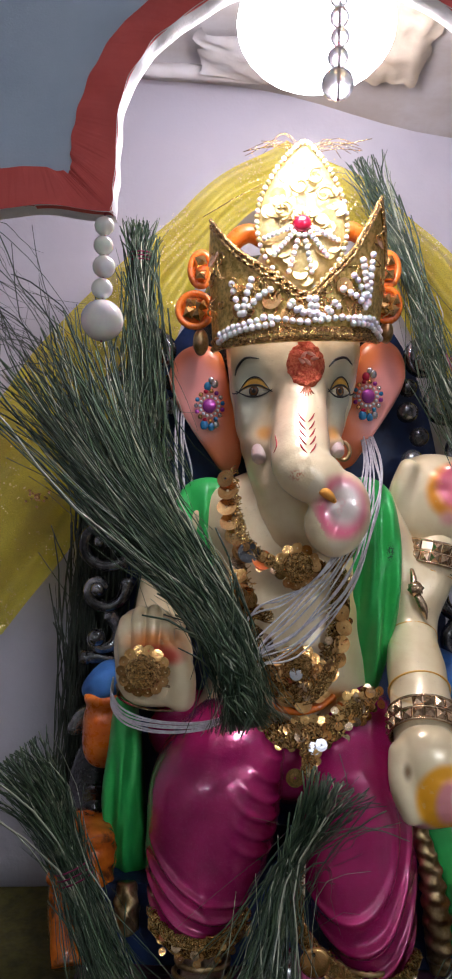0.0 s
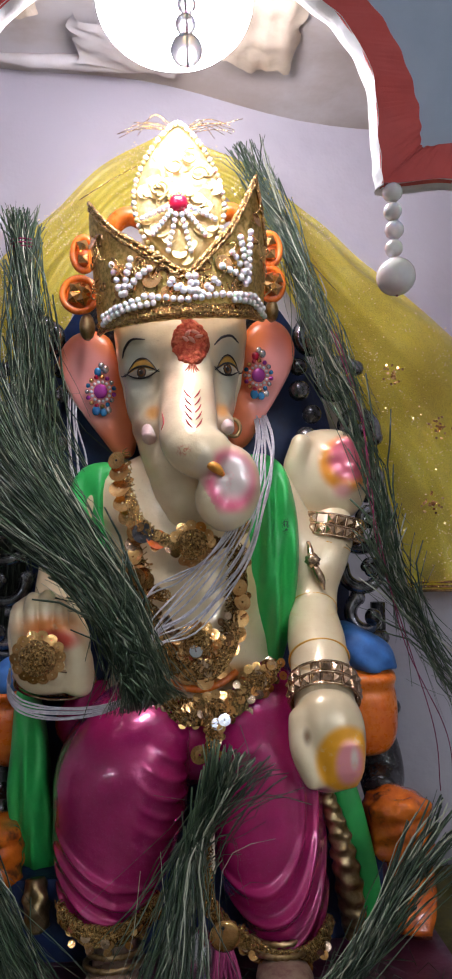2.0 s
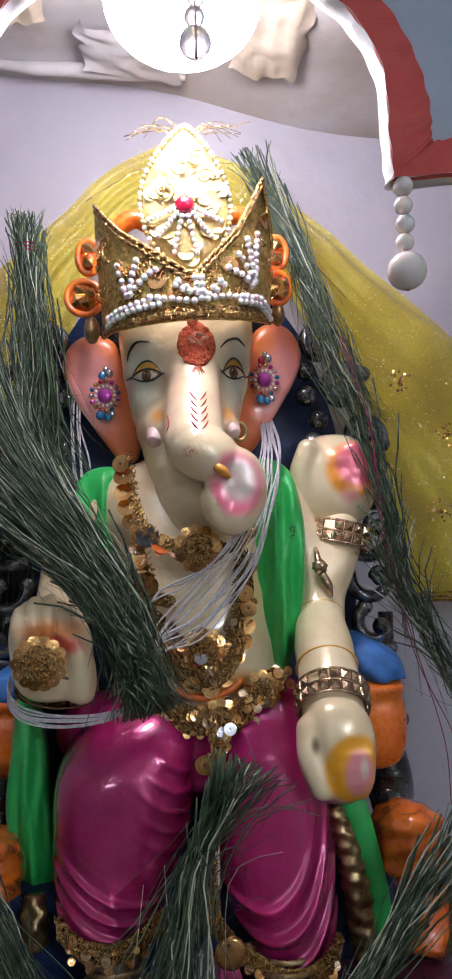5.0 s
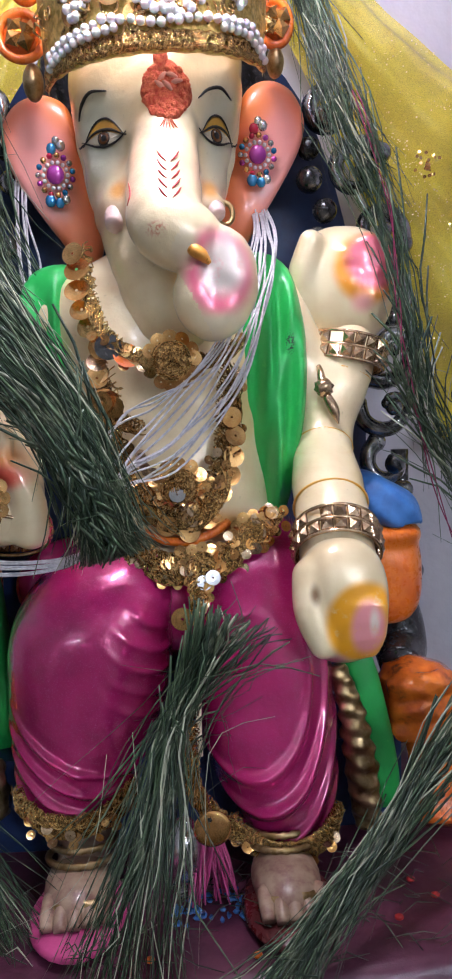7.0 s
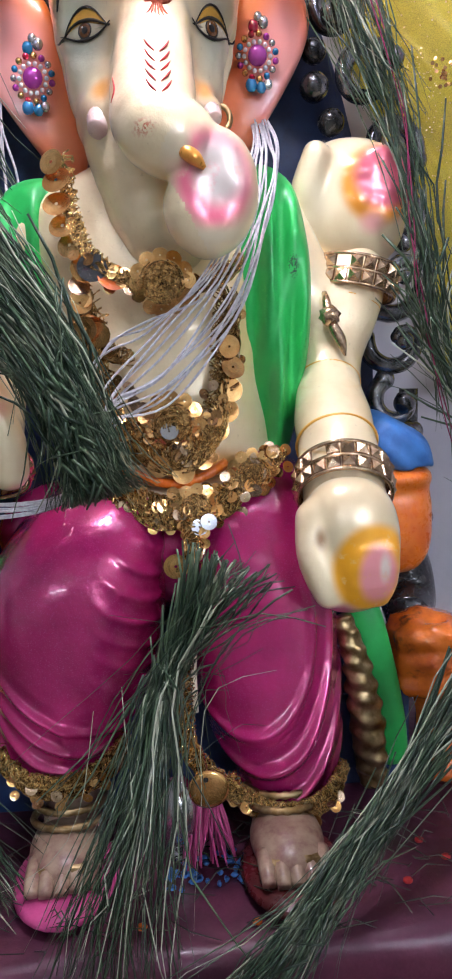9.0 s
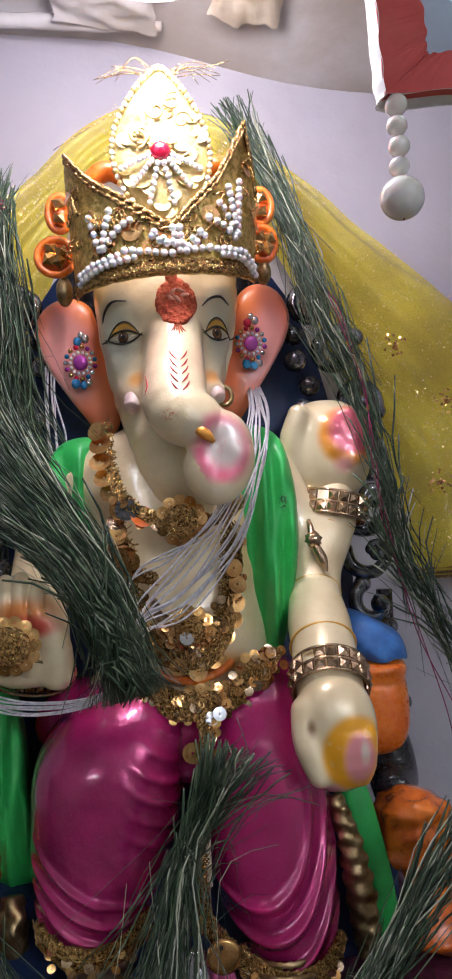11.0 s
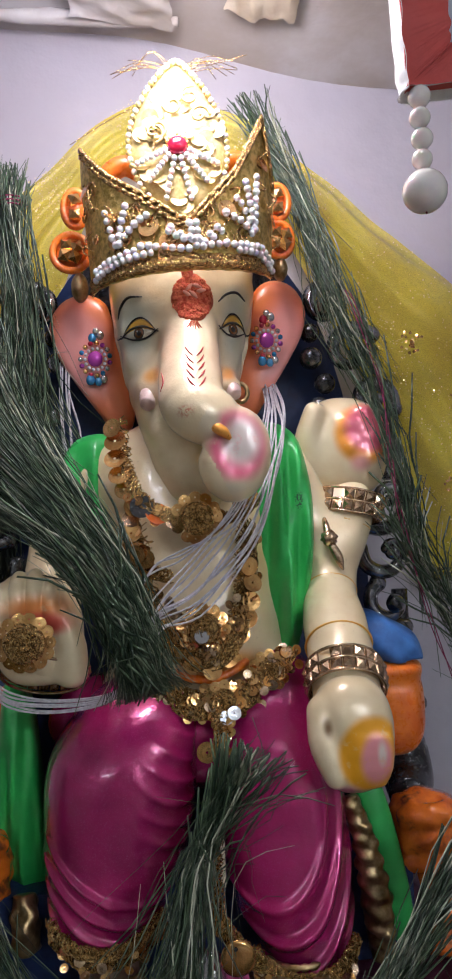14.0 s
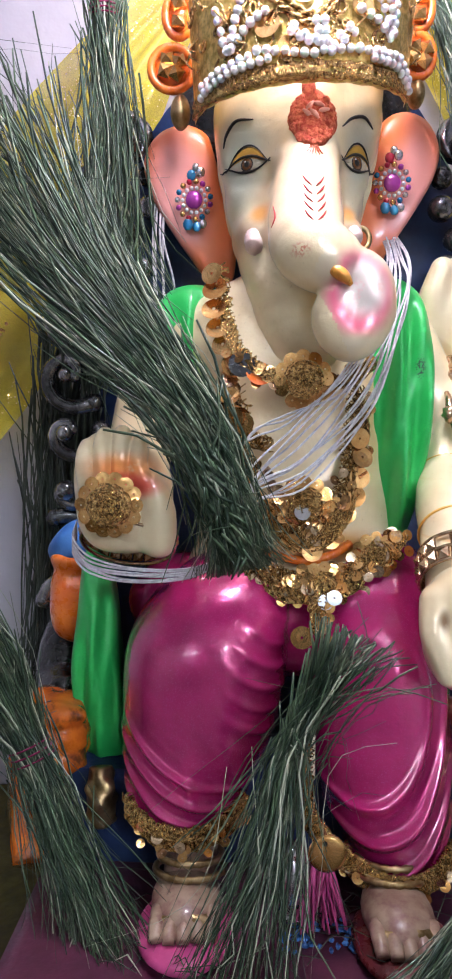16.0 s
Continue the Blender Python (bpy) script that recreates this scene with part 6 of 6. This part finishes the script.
# ---- bundles of durva grass ----
def grass(name, label, path, widths, n, long=(0.5, 1.0), thick=0.0007, depth=0.5, bend=0.006, tie=None, flare=0.0, root=0.2, m_blade=None):
    """Many blades that follow one path; widths gives the bundle's half width at each row of the path."""
    t = thing(name, label, "grass bundle", "bundles of grass")
    p = np.array(path, float)
    rows = spline(np.column_stack((p, np.array(widths, float))), 60)
    tufts = [Shape() for _ in range(8)]
    blade = m_blade or GRASS
    for k in range(n):
        s = tufts[k % 8]
        length = rnd.uniform(*long)
        a = 1 - length if rnd.random() < root else (rnd.uniform(0, 1 - length) if rnd.random() < 0.75 else 0.0)
        b = a + length
        u, v = rnd.gauss(0, 0.5), rnd.gauss(0, 0.5)
        u, v = max(-1.2, min(1.2, u)), max(-1.2, min(1.2, v))
        u1, v1 = (u, v) if rnd.random() < 0.3 else (max(-1.3, min(1.3, rnd.gauss(0, 0.55))), max(-1.2, min(1.2, rnd.gauss(0, 0.5))))
        if rnd.random() < 0.08:
            u1 = jit(2.2)
        ph, fr, wob = rnd.uniform(0, 6.28), rnd.uniform(0.5, 2.3), rnd.uniform(0.0005, 0.0036)
        drift, drop = rnd.gauss(0, bend), rnd.gauss(0, bend)
        m = 9
        pts = []
        for i in range(m):
            w = a + (b - a) * i / (m - 1)
            q = rows[min(59, int(w * 59.999))]
            nx = rows[min(59, int(w * 59.999) + 1)]
            d = nx[:3] - q[:3] if int(w * 59.999) < 59 else q[:3] - rows[58][:3]
            side = np.array((d[2], 0, -d[0]))
            side /= np.linalg.norm(side) + 1e-9
            e = i / (m - 1) - 0.5
            ui, vi = u + (u1 - u) * (e + 0.5), v + (v1 - v) * (e + 0.5)
            c = q[:3] + side * (ui * q[3] + drift * 4 * e * e + wob * math.sin(ph + fr * i)) + np.array((0, vi * q[3] * depth + drop * e + wob * math.cos(ph + fr * i), 0))
            if flare and w < 0.2:
                c = c + side * u * flare * (0.2 - w) / 0.2
            pts.append(c)
        r = thick * rnd.choice((0.4, 0.55, 0.7, 0.9, 1.1, 1.5))
        s.tube(pts, [r * (0.7 if i in (0,) else 1 - 0.75 * (i / (m - 1)) ** 2) for i in range(m)], blade, 4, flat=0.45)
        if rnd.random() < 0.25:
            i = rnd.randint(2, 6)
            dv = (pts[i + 1] - pts[i]) * rnd.uniform(0.5, 1.3)
            s.tube([pts[i], pts[i] + dv * 0.6 + np.array((jit(0.006), -abs(jit(0.004)), jit(0.006))), pts[i] + dv * 1.3 + np.array((jit(0.012), jit(0.006), jit(0.012)))], [r * 0.8, r * 0.7, r * 0.2], blade, 3)
    for s in tufts:
        part("tuft", s, t)
    if tie is not None:
        q = rows[int(tie * 59)]
        d = rows[min(59, int(tie * 59) + 2)][:3] - q[:3]
        side = np.array((d[2], 0, -d[0])) / (np.linalg.norm((d[0], d[2])) + 1e-9)
        s = Shape()
        for k in range(3):
            o = d * 0.5 * k
            s.tube([q[:3] + o + side * q[3] * 0.95 * math.cos(a) + np.array((0, q[3] * depth * 1.25 * math.sin(a), 0)) for a in np.linspace(0, 6.283, 12, endpoint=False)], 0.0006, YARN, 5, 30, True)
        part("tie", s, t, "thread tie")
    return t


grass("grass_bundle", "large bundle of dark green grass laid slantwise across the idol's arm", [(-0.150, 0.545, 0.475), (-0.115, 0.540, 0.422), (-0.072, 0.526, 0.362), (-0.032, 0.510, 0.318), (-0.004, 0.502, 0.280), (0.012, 0.500, 0.240), (0.019, 0.503, 0.210)], (0.058, 0.042, 0.028, 0.020, 0.016, 0.013, 0.012), 900, (0.30, 0.95), 0.00055, 0.45, 0.008, root=0.8)
grass("grass_bundle", "upright tied bundle of dark green grass beside the head", [(-0.078, 0.628, 0.597), (-0.078, 0.628, 0.560), (-0.073, 0.622, 0.490), (-0.070, 0.612, 0.410), (-0.052, 0.602, 0.345)], (0.013, 0.010, 0.018, 0.024, 0.028), 260, (0.35, 0.97), 0.0006, 0.5, 0.008, 0.22, root=0.55)
grass("grass_bundle", "long hanging bundle of dark green grass beside the crown", [(0.110, 0.646, 0.662), (0.128, 0.636, 0.615), (0.147, 0.628, 0.570), (0.162, 0.618, 0.510), (0.177, 0.606, 0.450), (0.199, 0.600, 0.405)], (0.017, 0.013, 0.010, 0.013, 0.015, 0.013), 200, (0.35, 0.85), 0.0005, 0.5, 0.006)
grass("grass_bundle", "sparse long grass strands hanging past the raised palm", [(0.168, 0.605, 0.480), (0.196, 0.596, 0.400), (0.210, 0.594, 0.340), (0.218, 0.592, 0.290), (0.240, 0.598, 0.235)], (0.018, 0.014, 0.011, 0.010, 0.016), 50, (0.45, 0.9), 0.0007, 0.5, 0.008)
grass("grass_bundle", "thin bundle of grass hanging beside the throne arm", [(0.196, 0.592, 0.330), (0.212, 0.592, 0.290), (0.236, 0.596, 0.245), (0.268, 0.602, 0.190), (0.290, 0.605, 0.165)], (0.018, 0.014, 0.011, 0.012, 0.012), 85, (0.35, 0.8), 0.0005, 0.6, 0.014)
grass("grass_bundle", "tied bundle of green grass standing between the knees", [(0.076, 0.487, 0.182), (0.064, 0.487, 0.158), (0.051, 0.487, 0.133), (0.043, 0.480, 0.116), (0.034, 0.460, 0.080), (0.022, 0.440, 0.042), (0.014, 0.424, 0.000)], (0.016, 0.011, 0.0058, 0.008, 0.016, 0.025, 0.032), 165, (0.45, 0.95), 0.0006, 0.35, 0.007)
grass("grass_bundle", "bundle of long green grass lying at the platform's front edge", [(0.232, 0.510, 0.118), (0.192, 0.495, 0.090), (0.150, 0.462, 0.064), (0.112, 0.436, 0.040), (0.080, 0.418, 0.014), (0.052, 0.405, -0.012)], (0.022, 0.016, 0.012, 0.015, 0.022, 0.030), 120, (0.45, 0.95), 0.0007, 0.4, 0.008)
grass("grass_bundle", "tied bundle of dark green grass leaning on the throne foot", [(-0.146, 0.520, 0.180), (-0.122, 0.522, 0.150), (-0.100, 0.518, 0.108), (-0.080, 0.504, 0.066), (-0.058, 0.486, 0.026), (-0.044, 0.466, -0.004)], (0.028, 0.022, 0.013, 0.016, 0.022, 0.028), 320, (0.45, 0.95), 0.00055, 0.4, 0.008, 0.42)
# the shadow behind the arm is put into this bundle's blade colour
grass("grass_bundle", "shade-darkened grass hanging behind the idol's raised arm", [(-0.108, 0.655, 0.37), (-0.112, 0.665, 0.300), (-0.118, 0.668, 0.210), (-0.126, 0.665, 0.120), (-0.128, 0.655, 0.05)], (0.030, 0.032, 0.024, 0.018, 0.018), 260, (0.35, 0.9), 0.0008, 0.5, 0.010, m_blade=DARKGRASS)


grass("grass_bundle", "thin dry dark grass roots straggling past the arch", [(-0.215, 0.565, 0.535), (-0.170, 0.555, 0.500), (-0.125, 0.545, 0.450), (-0.085, 0.535, 0.380)], (0.055, 0.045, 0.035, 0.025), 60, (0.35, 0.9), 0.00035, 0.6, 0.022, m_blade=DARKGRASS)
grass("grass_bundle", "stray thin grass strands across the knee bundle", [(0.100, 0.484, 0.175), (0.075, 0.482, 0.150), (0.050, 0.478, 0.120), (0.030, 0.455, 0.070), (0.010, 0.430, 0.030)], (0.030, 0.022, 0.022, 0.032, 0.040), 50, (0.3, 0.8), 0.0004, 0.35, 0.016)
cut = thing("grass_cuttings", "short loose cut grass stems lying over the bundle's end", "grass cuttings")
s = Shape()
for k in range(90):
    w = rnd.random()
    x, z = 0.000 + 0.017 * w + rnd.gauss(0, 0.005), 0.272 - 0.052 * w + rnd.gauss(0, 0.004)
    a = rnd.gauss(-1.15, 0.45)
    l = rnd.uniform(0.006, 0.016)
    y = 0.489 + rnd.random() * 0.006
    s.tube([(x, y, z), (x + l * 0.5 * math.cos(a) + jit(0.001), y - 0.001, z + l * 0.5 * math.sin(a)), (x + l * math.cos(a), y + jit(0.003), z + l * math.sin(a))], [0.0007, 0.0008, 0.0004], GRASS, 4, flat=0.5)
tagged(part("stem_scatter", s, cut), kind="stuff")
s = Shape()
for k in range(150):
    x, y = rnd.uniform(-0.06, 0.21), rnd.uniform(0.44, 0.53)
    a, l = rnd.uniform(0, 6.28), rnd.uniform(0.012, 0.045)
    s.tube([(x, y, 0.0175), (x + l * 0.5 * math.cos(a) + jit(0.003), y + l * 0.25 * math.sin(a), 0.019 + rnd.random() * 0.010), (x + l * math.cos(a), y + l * 0.5 * math.sin(a), 0.0175 + rnd.random() * 0.012)], [0.0003, 0.0004, 0.0002], DARKGRASS if k % 3 else GRASS, 4)
tagged(solid("grass_litter", s, "loose dry grass strands littered over the platform", "grass litter"), kind="stuff")


# ---- yellow veil draped behind ----
def veil_wing(outer, inner, y0, seed):
    a, b = spline(outer, 60), spline(inner, 60)
    g = []
    for i in range(26):
        u = i / 25
        row = []
        for j in range(60):
            x, z = a[j] * (1 - u) + b[j] * u
            v = j / 59
            y = y0 + 0.013 * math.sin(u * 9 + v * 4 + seed + 1.5 * noise.noise(Vector((x * 6, z * 6, 5)))) * v + 0.0048 * math.sin(u * 23 + v * 11 + seed * 2 + 2 * noise.noise(Vector((x * 9, z * 9, seed)))) * (0.3 + v) + 0.008 * noise.noise(Vector((x * 16, z * 16, seed)))
            row.append((x, y, z))
        g.append(row)
    return Shape().sheet(g, VEIL), g


def flakes(g, n, seed):
    """Tiny gold flakes caught in the weave, thicker in some patches."""
    s = Shape()
    while len(s.f) < n:
        q = Vector(g[rnd.randint(1, 24)][rnd.randint(4, 58)])
        if noise.noise(Vector((q.x * 22, q.z * 22, seed))) + jit(0.35) < 0.12:
            continue
        q += Vector((jit(0.004), -0.0022, jit(0.004)))
        nv = Vector((jit(0.7), -1, 0.3 + jit(0.7))).normalized()
        a = nv.orthogonal().normalized()
        c = nv.cross(a)
        r = rnd.uniform(0.0004, 0.0009)
        s.add([q + a * r, q + c * r, q - a * r, q - c * r], [(0, 1, 2, 3)], FLAKE, False)
    return s


FLAKE = gold("gold_flake", 0.3, (0.85, 0.66, 0.25), (0.95, 0.8, 0.4), 50, 0.0, 300)
veil = thing("yellow_veil", "sheer yellow gauze veil with gold glitter draped behind the idol", "veil")
s, g = veil_wing([(0.047, 0.700), (0.110, 0.672), (0.178, 0.623), (0.245, 0.565), (0.300, 0.515), (0.360, 0.45), (0.40, 0.38), (0.40, 0.27)], [(0.047, 0.652), (0.095, 0.640), (0.130, 0.590), (0.165, 0.520), (0.200, 0.455), (0.230, 0.40), (0.255, 0.32), (0.266, 0.255)], 0.694, 1.0)
part("right_fall", s, veil)
tagged(part("glitter", flakes(g, 1500, 3), veil, "gold glitter flakes"), kind="stuff")
s = Shape()
hem = [row[-1] for row in g]
for k in range(3):
    s.tube([(q[0], q[1] - 0.002, q[2] + 0.004 * k) for q in hem], 0.0014, GOLD, 5)
for k in range(70):
    q = hem[rnd.randint(0, 14)]
    s.tube([(q[0] + jit(0.004), q[1] - 0.002, q[2]), (q[0] + jit(0.006), q[1] - 0.003, q[2] - 0.008), (q[0] + jit(0.008), q[1], q[2] - 0.014)], 0.0006, GOLD, 4)
part("fringe", s, veil, "gold fringe on the veil's hem")
s, g = veil_wing([(0.047, 0.700), (-0.010, 0.670), (-0.060, 0.622), (-0.110, 0.570), (-0.176, 0.500), (-0.215, 0.445), (-0.28, 0.37), (-0.30, 0.26)], [(0.047, 0.652), (0.010, 0.625), (-0.025, 0.580), (-0.045, 0.530), (-0.070, 0.45), (-0.095, 0.40), (-0.140, 0.320), (-0.205, 0.232)], 0.694, 2.6)
part("left_fall", s, veil)
tagged(part("glitter", flakes(g, 1500, 8), veil, "gold glitter flakes"), kind="stuff")
for cx, cz in ((0.283, 0.340), (0.292, 0.411), (0.25, 0.46), (-0.17, 0.36), (-0.15, 0.43)):
    s = Shape()
    for k in range(26):
        a, q = rnd.uniform(0, 6.28), rnd.random() * 0.012
        s.sequin((cx + q * math.cos(a), 0.674 + jit(0.003), cz + q * math.sin(a)), (jit(0.6), -1, jit(0.6)), 0.0014, SEQUIN, 6)
    tagged(part("glitter_motif", s, veil, "gold glitter motif"), kind="stuff")
